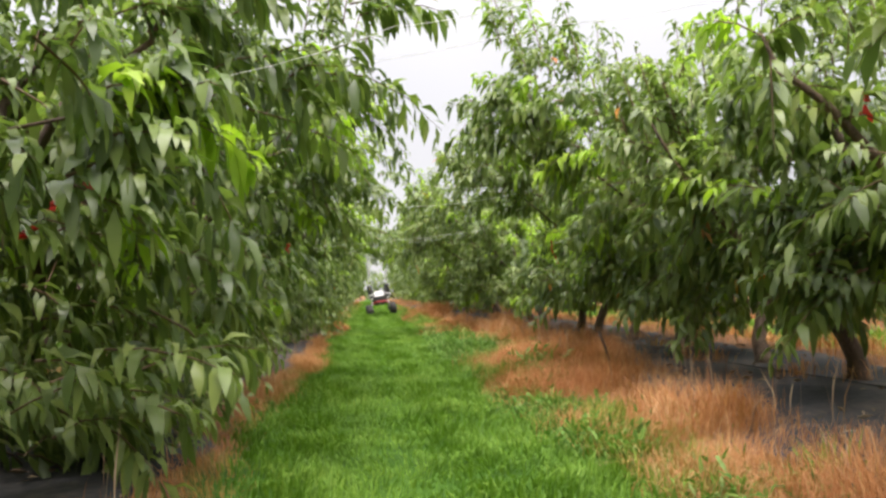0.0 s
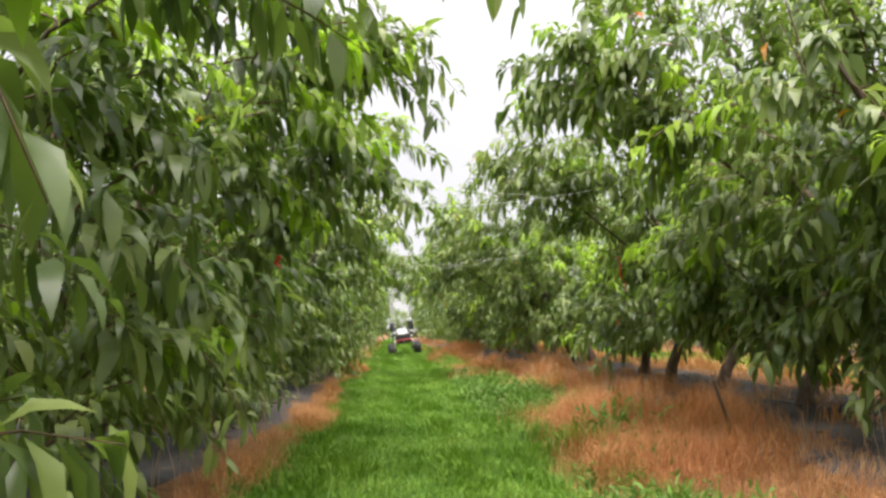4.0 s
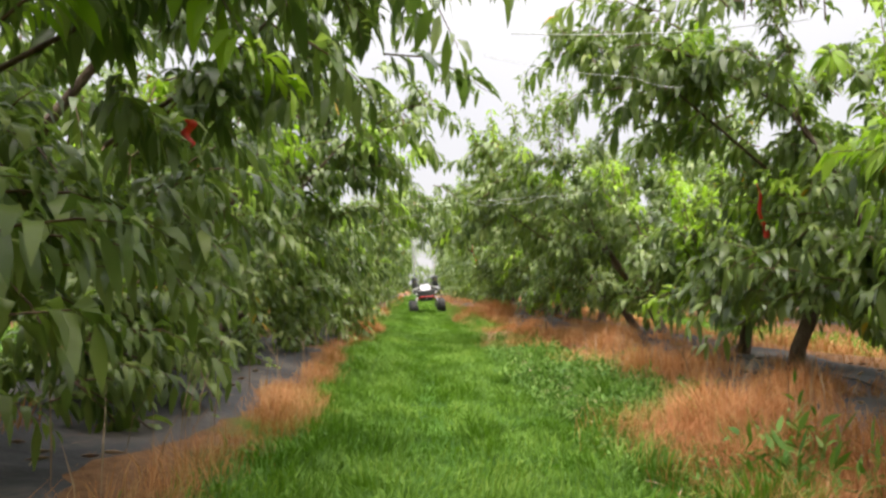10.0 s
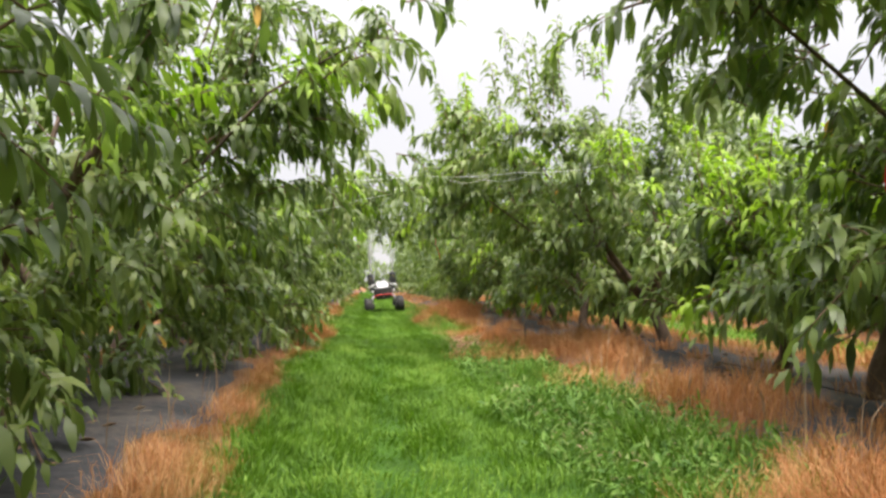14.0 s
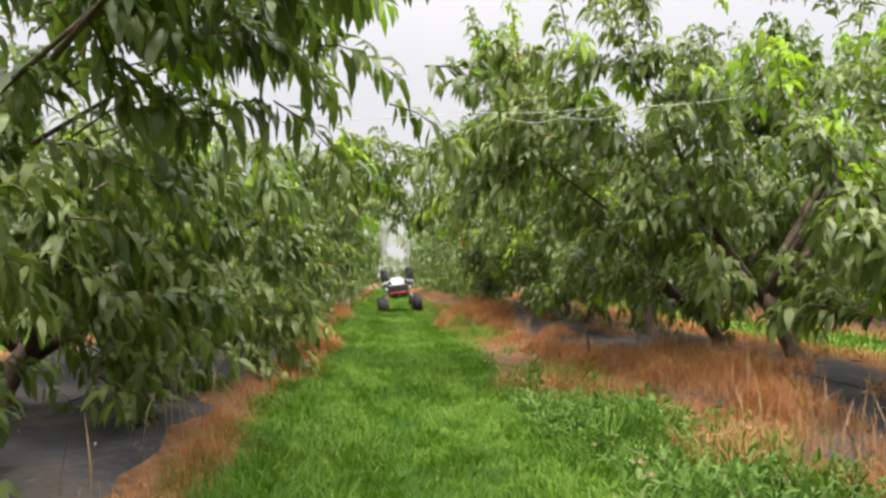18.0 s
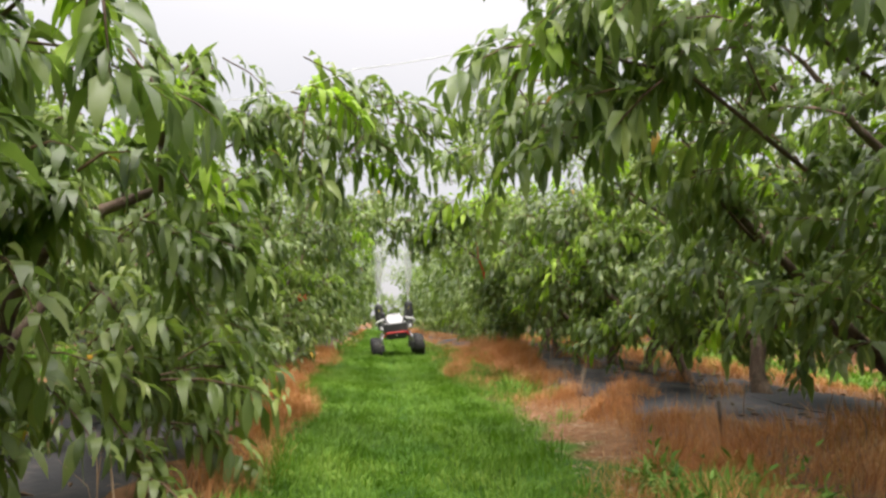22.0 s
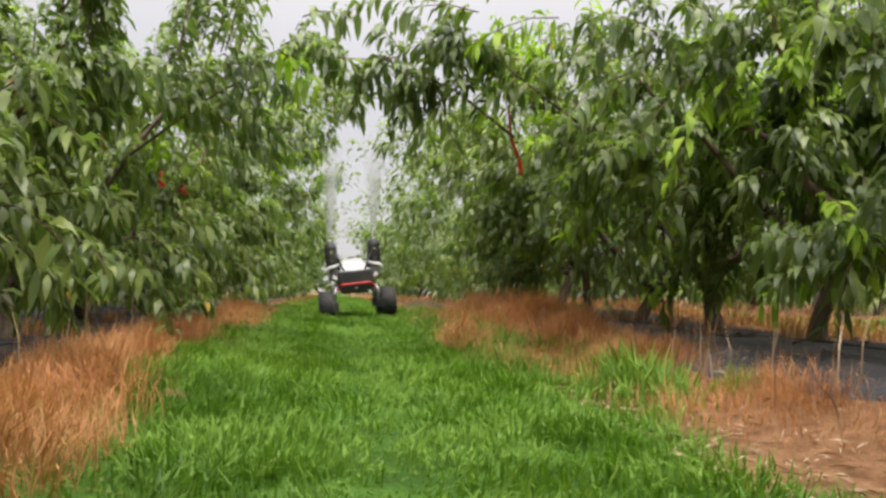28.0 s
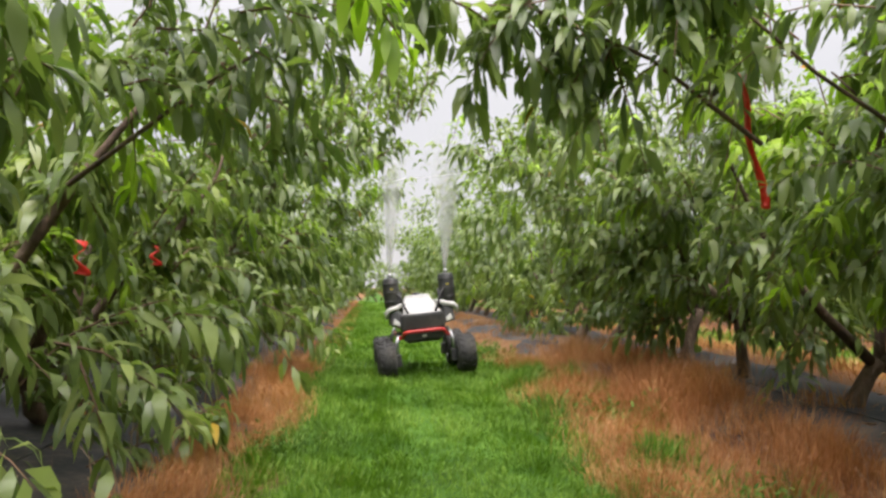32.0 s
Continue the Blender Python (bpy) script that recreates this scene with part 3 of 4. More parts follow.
def make_tree(x, y, face, profile, spread, depth, low, top, seed, shoots=300, leaves=25, size=0.144, detail=True, young=0.06, arches=(), label="", upright=0.2, group="", airy=1.0):
    """A peach tree on the bed, an open vase. face: +1 when the alley lies towards +x; profile: heights and how far the crown
    hangs into the alley there; spread scales it; airy: the share of sprays left above 1.6 m. arches: long shoots over the alley (start, way, length, droop, how many)."""
    rng = np.random.default_rng(seed)
    z0 = float(rise(x, y))
    tree = empty("peach_tree", Matrix.Translation((x, y, z0)), label, "tree", group)
    fork = rng.uniform(0.3, 0.58)
    girth = rng.uniform(0.9, 1.3)
    bend = rng.normal(0, 0.15, 2)
    path = [Vector((0, 0, -0.06)), Vector((0, 0, 0.03)), Vector((bend[0] * 0.2, bend[1] * 0.5, fork * 0.35)), Vector((bend[0] * 0.6, bend[1] * 0.6, fork * 0.7)), Vector((bend[0], bend[1], fork))]
    sides = 10 if detail else 6
    mesh_object("trunk", *tube(path, [0.10 * girth, 0.07 * girth, 0.055 * girth, 0.052 * girth, 0.06 * girth], sides), BARK, tree)
    heights, reaches = profile
    arms = []
    count = int(rng.integers(3, 6)) if detail else 3
    turn = rng.uniform(0, 6.28)
    for k in range(count):
        a = turn + 2 * math.pi * k / count + rng.normal(0, 0.25)
        tall = (top - fork) * rng.uniform(0.55, 0.76)
        out = Vector((math.cos(a) * 1.15 * spread, math.sin(a) * depth * 0.85, 0))
        p = [path[-1] - Vector((0, 0, 0.06))]
        for f in (0.2, 0.42, 0.65, 0.85, 1.0):
            q = path[-1] + out * (f ** 0.9) + Vector((0, 0, tall * f ** 1.1))
            p.append(q + Vector(rng.normal(0, 0.045, 3)))
        mesh_object("limb", *tube(p, [0.044, 0.036, 0.028, 0.020, 0.012, 0.005], 8 if detail else 4), BARK, tree)
        arms.append(p)
    # branches carry sprays of drooping shoots
    many = max(8, int(shoots * spread ** 1.4 * top / 2.8) // 6)
    f = rng.random(many) ** 0.85
    f = np.repeat(f, 6) + rng.normal(0, 0.035, many * 6)
    f = np.clip(f, 0, 1)
    ang = np.repeat(rng.uniform(0, 2 * np.pi, many), 6) + rng.normal(0, 0.14, many * 6)
    rad = np.sqrt(rng.uniform(0.06, 1.0, many))
    rad = np.where(rng.random(many) < 0.55, rng.uniform(0.72, 1.0, many), rad)
    rad = np.clip(np.repeat(rad, 6) + rng.normal(0, 0.06, many * 6), 0.05, 1.05)
    n = len(f)
    z = low + (top - low - 0.4) * f
    lump = 1 + 0.15 * np.sin(3 * ang + seed) + 0.12 * np.sin(5 * ang + 7 * f + seed)
    fwd = np.cos(ang) * face
    rx = np.interp(z, heights, reaches) * spread * np.where(fwd > 0, 1.0, 0.72)
    ry = depth * np.interp(f, [0, 0.15, 0.5, 0.8, 1], [0.75, 0.95, 1.05, 1.0, 0.7])
    bx, by = np.cos(ang) * rad * rx * lump * 0.88, np.sin(ang) * rad * ry * lump
    base = np.stack([bx, by, z], 1)
    way = np.stack([np.cos(ang) * (0.3 + rad * 0.6), np.sin(ang) * (0.3 + rad * 0.6), 0.15 + 0.85 * f + rng.normal(0, 0.25, n)], 1) + rng.normal(0, 0.30, (n, 3))
    tops = f > 1 - upright
    way[tops] = way[tops] * 0.4 + np.array([0, 0, 1.0])
    way /= np.linalg.norm(way, axis=1, keepdims=True)
    length = rng.uniform(0.25, 0.58, n)
    length[tops] *= rng.uniform(0.8, 1.5, int(tops.sum()))
    droop = rng.uniform(0.15, 0.75, n)
    keep = (bx * face > -0.5) | (rng.random(n) < 0.55)
    keep &= (z < 1.6) | (np.repeat(rng.random(many), 6) < airy)
    droop[tops] = rng.uniform(0.0, 0.25, int(tops.sum()))
    if face < 0:
        droop = np.where(f < 0.12, droop * 0.5, droop)
    base, way, length, droop = base[keep], way[keep], length[keep], droop[keep]
    clear = ((base[:, 0] + x) * face < (-0.86 if face > 0 else -1.0)) | (base[:, 2] + z0 > 1.45)
    base, way, length, droop = base[clear], way[clear], length[clear], droop[clear]
    for (ax, ay, az), w0, ln, dr, k in arches:
        line = np.array(w0, float) / np.linalg.norm(w0)
        base = np.concatenate([base, np.array([ax - x, ay - y, az - z0]) + line * rng.uniform(-0.8, 0.45, (k, 1)) * ln + rng.normal(0, 1, (k, 3)) * np.array([0.15, 0.30, 0.16])])
        w = line + rng.normal(0, 0.42, (k, 3))
        way = np.concatenate([way, w / np.linalg.norm(w, axis=1, keepdims=True)])
        length = np.concatenate([length, ln * rng.uniform(0.4, 0.85, k)])
        droop = np.concatenate([droop, dr * rng.uniform(0.6, 1.4, k)])
        bow = Vector(rng.normal(0, 0.06, 3))
        arm = [Vector((ax - x, ay - y, az - z0)) - Vector(w0).normalized() * 0.9 - Vector((0, 0, 0.5)), Vector((ax - x, ay - y, az - z0)) - Vector(w0).normalized() * 0.45 - Vector((0, 0, 0.16)) + bow, Vector((ax - x, ay - y, az - z0)), Vector((ax - x, ay - y, az - z0)) + Vector(w0).normalized() * ln * 0.5]
        mesh_object("limb", *tube(arm, [0.011, 0.008, 0.006, 0.003], 7), BARK, tree)
        arms.append(arm)
    along = []
    for arm in arms:
        a = np.array([tuple(q) for q in arm])
        k = 13 if detail else 5
        u = rng.uniform(0.3, 1.0, k) * (len(a) - 1)
        lo = np.minimum(u.astype(int), len(a) - 2)
        along.append(a[lo] + (a[lo + 1] - a[lo]) * (u - lo)[:, None])
    extra = np.concatenate(along)
    k = len(extra)
    base = np.concatenate([base, extra])
    w = rng.normal(0, 1, (k, 3)) + np.array([0, 0, 0.7])
    way = np.concatenate([way, w / np.linalg.norm(w, axis=1, keepdims=True)])
    length = np.concatenate([length, rng.uniform(0.2, 0.45, k)])
    droop = np.concatenate([droop, rng.uniform(0.2, 0.9, k)])
    light = rng.random(len(base)) < young * np.interp(base[:, 2], [0.6, 1.0, 1.7], [0.25, 0.6, 1.35])
    front = ((base[:, 0] + x) * face > (-1.0 if face > 0 else -1.75)) if detail else np.zeros(len(base), bool)
    facing = base[:, 0] * face > 0.25
    V, T, I, shift = [], [], [], 0
    for chosen, fine in ((front, True), (~front, False)):
        if not chosen.any():
            continue
        v, tris, per = leaf_cloud(base[chosen], way[chosen], length[chosen], droop[chosen], leaves, rng, size, fine)
        index = np.repeat(light[chosen], leaves).astype(np.int32)
        index[rng.random(len(index)) < 0.0012] = 2
        V.append(v), T.append(tris + shift), I.append(np.repeat(index, per))
        shift += len(v)
    crown = new("crown", array_mesh("crown", np.concatenate(V), np.concatenate(T), [LEAF, YOUNG, TURNED], np.concatenate(I)))
    crown.parent = tree
    tagged(crown, kind="stuff")
    if detail:
        tw = new("twig", array_mesh("twig", *stems(base[facing], way[facing], length[facing], droop[facing], rng), [TWIG]))
        tw.parent = tree
        tagged(tw, kind="stuff")
    return tree


LEFT_LABEL = "peach tree, dense drooping green leaves down to the weed mat"
RIGHT_LABEL = "peach tree with bare short trunk and drooping green crown"
# heights over the bed and how far the crowns hang towards the alley
LEFT_LOW_SHAPE = ([0.05, 0.3, 0.6, 0.9, 1.1, 1.5, 1.9, 2.3, 2.7, 3.2], [0.78, 1.0, 1.16, 1.2, 1.26, 1.42, 1.75, 2.05, 2.1, 1.6])
LEFT_SHAPE = ([0.1, 0.7, 1.1, 1.5, 1.9, 2.3, 2.7, 3.2], [0.95, 1.05, 1.25, 1.42, 1.75, 2.05, 2.0, 1.5])
LEFT_DEEP_SHAPE = ([0.05, 0.3, 0.6, 0.9, 1.1, 1.5, 1.9, 2.3, 2.7, 3.2], [1.1, 1.25, 1.32, 1.32, 1.34, 1.42, 1.75, 2.05, 2.1, 1.6])
RIGHT_SHAPE = ([0.4, 0.9, 1.2, 1.5, 1.8, 2.2, 2.6, 3.1], [0.75, 1.0, 1.2, 1.38, 1.65, 1.95, 2.0, 1.5])
ARCHES = {
    ("L", 2.9): [((-0.85, 2.55, 1.5), (1, 0.1, 0.1), 0.5, 0.5, 7)],
    ("L", 5.9): [((-0.4, 5.6, 2.2), (1, 0.0, 0.4), 0.75, 0.6, 18), ((-0.5, 6.1, 1.85), (1, 0.0, 0.15), 0.55, 0.5, 13)],
    ("L", 4.4): [((-0.6, 4.2, 2.15), (1, 0.0, 0.4), 0.6, 0.5, 8)],
    ("L", 20.0): [((-0.5, 19.9, 2.0), (1, 0.0, 0.2), 0.7, 0.5, 8)],
    ("L", 7.4): [((-0.35, 7.0, 2.1), (1, 0.1, 0.35), 0.7, 0.6, 14)],
    ("L", 10.7): [((-0.15, 10.1, 2.25), (1, 0.0, 0.3), 0.6, 0.5, 12), ((-0.5, 10.9, 1.95), (1, 0.1, 0.1), 0.6, 0.5, 13), ((-0.6, 10.3, 1.9), (1, 0.0, 0.2), 0.65, 0.35, 15)],
    ("L", 15.2): [((-0.35, 15.4, 2.05), (1, 0.0, 0.15), 0.75, 0.5, 20), ((-0.6, 14.7, 1.95), (1, 0.0, 0.2), 0.6, 0.5, 10)],
    ("L", 12.1): [((-0.95, 12.4, 1.62), (0.8, -0.3, 0.25), 0.5, 0.5, 9)],
    ("R", 5.8): [((1.2, 5.7, 2.25), (-1, 0.1, 0.3), 0.5, 0.5, 14)],
    ("R", 8.7): [((1.35, 8.7, 2.25), (-1, 0.05, 0.2), 0.75, 0.45, 20), ((1.9, 8.6, 2.2), (-1, 0.1, 0.4), 0.6, 0.5, 14)],
    ("R", 13.2): [((0.75, 13.3, 1.85), (-1, 0.0, -0.05), 0.55, 0.4, 14), ((1.15, 13.1, 2.35), (-1, 0.0, 0.35), 0.7, 0.5, 14)],
    ("R", 14.7): [((0.95, 15.2, 2.1), (-1, 0.0, 0.15), 0.75, 0.5, 18), ((1.2, 14.5, 2.0), (-1, 0.0, 0.3), 0.6, 0.6, 10)],
    ("R", 19.3): [((1.0, 19.7, 2.12), (-1, 0.05, 0.15), 0.9, 0.4, 15), ((0.3, 19.8, 2.05), (-1, 0.05, 0.0), 0.6, 0.5, 5)],
}

PALE = {7.1: 0.46, 9.9: 0.5, 11.2: 0.3, 18.0: 0.3, 20.7: 0.6}


def tree_label(side, y, top):
    """What sets a tree apart from its row."""
    if y in PALE:
        return "peach tree with pale yellow-green young leaves above the weed mat"
    if (side, y) in ARCHES and top > 2.4:
        return "tall peach tree whose leafy branches arch over the grass alley"
    if top < 2.3:
        return "low rounded peach tree with drooping dark green leaves"
    return LEFT_LABEL if side == "L" else RIGHT_LABEL


def make_orchard():
    rng = np.random.default_rng(11)
    for i, (y, spread, top) in enumerate(LEFT):
        make_tree(ROW_LEFT + rng.normal(0, 0.06), y, 1, LEFT_LOW_SHAPE if y < 11 else LEFT_DEEP_SHAPE if y < 16 or 19 < y < 21 else LEFT_SHAPE, spread, 1.05, 0.06 if y < 16 else 0.42 if y < 19 else 0.06 if y < 21 else 0.2, top, 160 + i if 12 < y < 12.2 else 100 + i, shoots=310, airy=0.55 if 8.5 < y < 11.5 or 18 < y < 24 else 0.5 if 11.5 < y < 16 else 1.0, leaves=25 if y < 21 else 17, size=0.144 if y < 21 else 0.165, arches=ARCHES.get(("L", y), ()), label=tree_label("L", y, top), group="left tree row")
    for i, (y, spread, top) in enumerate(RIGHT):
        make_tree(ROW_RIGHT + rng.normal(0, 0.06), y, -1, RIGHT_SHAPE, spread, 1.0, rng.uniform(0.42, 0.56), top, 200 + i, shoots=390 if 7 < y < 9 else 340 if 19 < y < 20 else 300, airy=0.8 if 13 < y < 15 else 1.0, leaves=25 if y < 21 else 17, size=0.144 if y < 21 else 0.165, arches=ARCHES.get(("R", y), ()), label=tree_label("R", y, top), group="right tree row", young=PALE.get(y, 0.08))
    # farther trees share four shapes
    main, side = [], []
    for k in range(4):
        main.append(make_tree(ROW_LEFT, 26.4 + 1.6 * k, 1, LEFT_SHAPE, 1.15, 1.1, 0.2, 2.8 + 0.13 * k, 300 + k, shoots=140, leaves=11, size=0.225, detail=False, label="peach tree in the row farther down the alley", group="far tree rows"))
    for k in range(3):
        side.append(make_tree(ROW_RIGHT + ALLEY, 4.0 + 1.8 * k, -1, LEFT_SHAPE, 1.0, 1.1, 0.12, 2.7 + 0.13 * k, 320 + k, shoots=150, leaves=8, size=0.32, detail=False, label="peach tree in the neighbouring row", group="neighbouring tree rows"))

    def put(kinds, x, y, turned=False, low=1.0):
        k = kinds[int(rng.integers(0, len(kinds)))]
        s = rng.uniform(0.92, 1.1) * low
        copy_thing(k, Matrix.LocRotScale((x, y, float(rise(x, y)) if abs(x) < 14 else 0), Euler((0, 0, (math.pi if turned else 0) + rng.normal(0, 0.2))), (s, s, s)))
    for y in np.arange(32.8, 53, 1.6):
        put(main, ROW_LEFT + rng.normal(0, 0.08), y)
    for y in np.arange(26.4, 53, 1.6):
        put(main, ROW_RIGHT - 0.25 + rng.normal(0, 0.08), y, True)
    for y in np.arange(9.4, 50, 1.8):
        put(side, ROW_RIGHT + ALLEY + rng.normal(0, 0.1), y, rng.random() < 0.5)
    for y in np.arange(3.0, 50, 1.8):
        put(side, ROW_LEFT - ALLEY + rng.normal(0, 0.1), y, rng.random() < 0.5)
    for y in np.arange(3, 44, 2.9):
        put(side, ROW_RIGHT + 2 * ALLEY + rng.normal(0, 0.1), y)
        put(side, ROW_LEFT - 2 * ALLEY + rng.normal(0, 0.1), y)
    # unseen rows added behind the start for light, and the headland at the far end
    for y in (-4.2, -2.6, -1.0):
        put(main, ROW_LEFT, y)
        put(main, ROW_RIGHT, y + 0.6, True)
    for x in np.arange(-3.5, 5, 0.9):
        put(main, x, 60 + rng.normal(0, 2.0), low=0.75)


make_orchard()

# ---- the spraying vehicle ----
TYRE = material("tyre_rubber", [(0.02, 0.02, 0.022), (0.045, 0.043, 0.042), (0.09, 0.08, 0.065)], 6, 0.85, bump=0.3)
BLACK = material("black_plastic", [(0.022, 0.022, 0.024), (0.04, 0.04, 0.042), (0.075, 0.071, 0.064)], 5, 0.5, bump=0.1)
WHITE = material("white_plastic", [(0.46, 0.45, 0.43), (0.60, 0.59, 0.58), (0.72, 0.72, 0.72)], 7, 0.4, bump=0.05)
RED = material("red_paint", [(0.28, 0.012, 0.014), (0.42, 0.022, 0.022), (0.52, 0.05, 0.04)], 6, 0.4, bump=0.05)
LID = material("lid_plastic", [(0.30, 0.29, 0.28), (0.42, 0.41, 0.405), (0.52, 0.515, 0.51)], 6, 0.5, bump=0.08)
STEEL = material("galvanised_tube", [(0.30, 0.30, 0.31), (0.42, 0.42, 0.43), (0.55, 0.55, 0.55)], 12, 0.35, metal=0.9, bump=0.1)
YELLOW = material("yellow_sticker", [(0.75, 0.62, 0.03), (0.8, 0.7, 0.05)], 5, 0.5, bump=0.0)


def box_bm(points, bevel=0.01):
    """A block through eight corners (bottom four, top four), with rounded edges."""
    bm = bmesh.new()
    vs = [bm.verts.new(p) for p in points]
    for q in ((3, 2, 1, 0), (4, 5, 6, 7), (0, 1, 5, 4), (1, 2, 6, 5), (2, 3, 7, 6), (3, 0, 4, 7)):
        bm.faces.new([vs[i] for i in q])
    if bevel:
        bmesh.ops.bevel(bm, geom=bm.edges[:], offset=bevel, segments=2, affect="EDGES", profile=0.6)
    bmesh.ops.recalc_face_normals(bm, faces=bm.faces[:])
    return bm


def block(x0, x1, y0, y1, z0, z1, bevel=0.01, top=(0, 0, 0, 0)):
    """A block; top: how far its upper face is drawn in at x0, x1, y0, y1."""
    a, b, c, d = top
    return box_bm([(x0, y0, z0), (x1, y0, z0), (x1, y1, z0), (x0, y1, z0), (x0 + a, y0 + c, z1), (x1 - b, y0 + c, z1), (x1 - b, y1 - d, z1), (x0 + a, y1 - d, z1)], bevel)


def pipe_bm(points, radius, sides=10):
    v, f = tube(points, [radius] * len(points) if isinstance(radius, (int, float)) else radius, sides)
    bm = bmesh.new()
    vs = [bm.verts.new(p) for p in v]
    for q in f:
        bm.faces.new([vs[i] for i in q])
    for face in bm.faces:
        face.smooth = len(face.verts) == 4
    return bm


def tyre_bm(radius, width):
    """A fat tyre about the x axis with lugs on its tread."""
    bm = bmesh.new()
    n = 36
    outline = [(-0.46, 0.60), (-0.53, 0.72), (-0.51, 0.85), (-0.40, 0.945), (-0.2, 0.99), (0.2, 0.99), (0.40, 0.945), (0.51, 0.85), (0.53, 0.72), (0.46, 0.60)]
    rings = []
    for i in range(n):
        a = 2 * math.pi * i / n
        rings.append([bm.verts.new((u * width, math.cos(a) * r * radius, math.sin(a) * r * radius)) for u, r in outline])
    for i in range(n):
        p, q = rings[i], rings[(i + 1) % n]
        for k in range(len(outline)):
            bm.faces.new((p[k], p[(k + 1) % len(outline)], q[(k + 1) % len(outline)], q[k]))
    for i in range(18):
        for sgn in (-1, 1):
            a = 2 * math.pi * (i + (0.5 if sgn > 0 else 0)) / 18
            m = Matrix.Rotation(a, 4, "X") @ Matrix.Translation((sgn * width * 0.22, 0, radius * 0.985)) @ Matrix.Rotation(sgn * 0.45, 4, "Z")
            bmesh.ops.create_cube(bm, size=1.0, matrix=m @ Matrix.Diagonal((width * 0.36, radius * 0.11, radius * 0.05, 1)))
    bmesh.ops.recalc_face_normals(bm, faces=bm.faces[:])
    return bm


def disc_bm(radius, width, hub):
    bm = bmesh.new()
    n = 24
    prof = [(-width / 2, radius), (-width / 2, radius * 0.88), (-width * 0.15, radius * 0.75), (-width * 0.1, hub), (-width * 0.4, hub), (-width * 0.4, 0.002), (width * 0.4, 0.002), (width * 0.4, hub), (width * 0.1, hub), (width * 0.15, radius * 0.75), (width / 2, radius * 0.88), (width / 2, radius)]
    rings = []
    for i in range(n):
        a = 2 * math.pi * i / n
        rings.append([bm.verts.new((u, math.cos(a) * r, math.sin(a) * r)) for u, r in prof])
    for i in range(n):
        p, q = rings[i], rings[(i + 1) % n]
        for k in range(len(prof) - 1):
            bm.faces.new((p[k], p[k + 1], q[k + 1], q[k]))
    bmesh.ops.recalc_face_normals(bm, faces=bm.faces[:])
    return bm


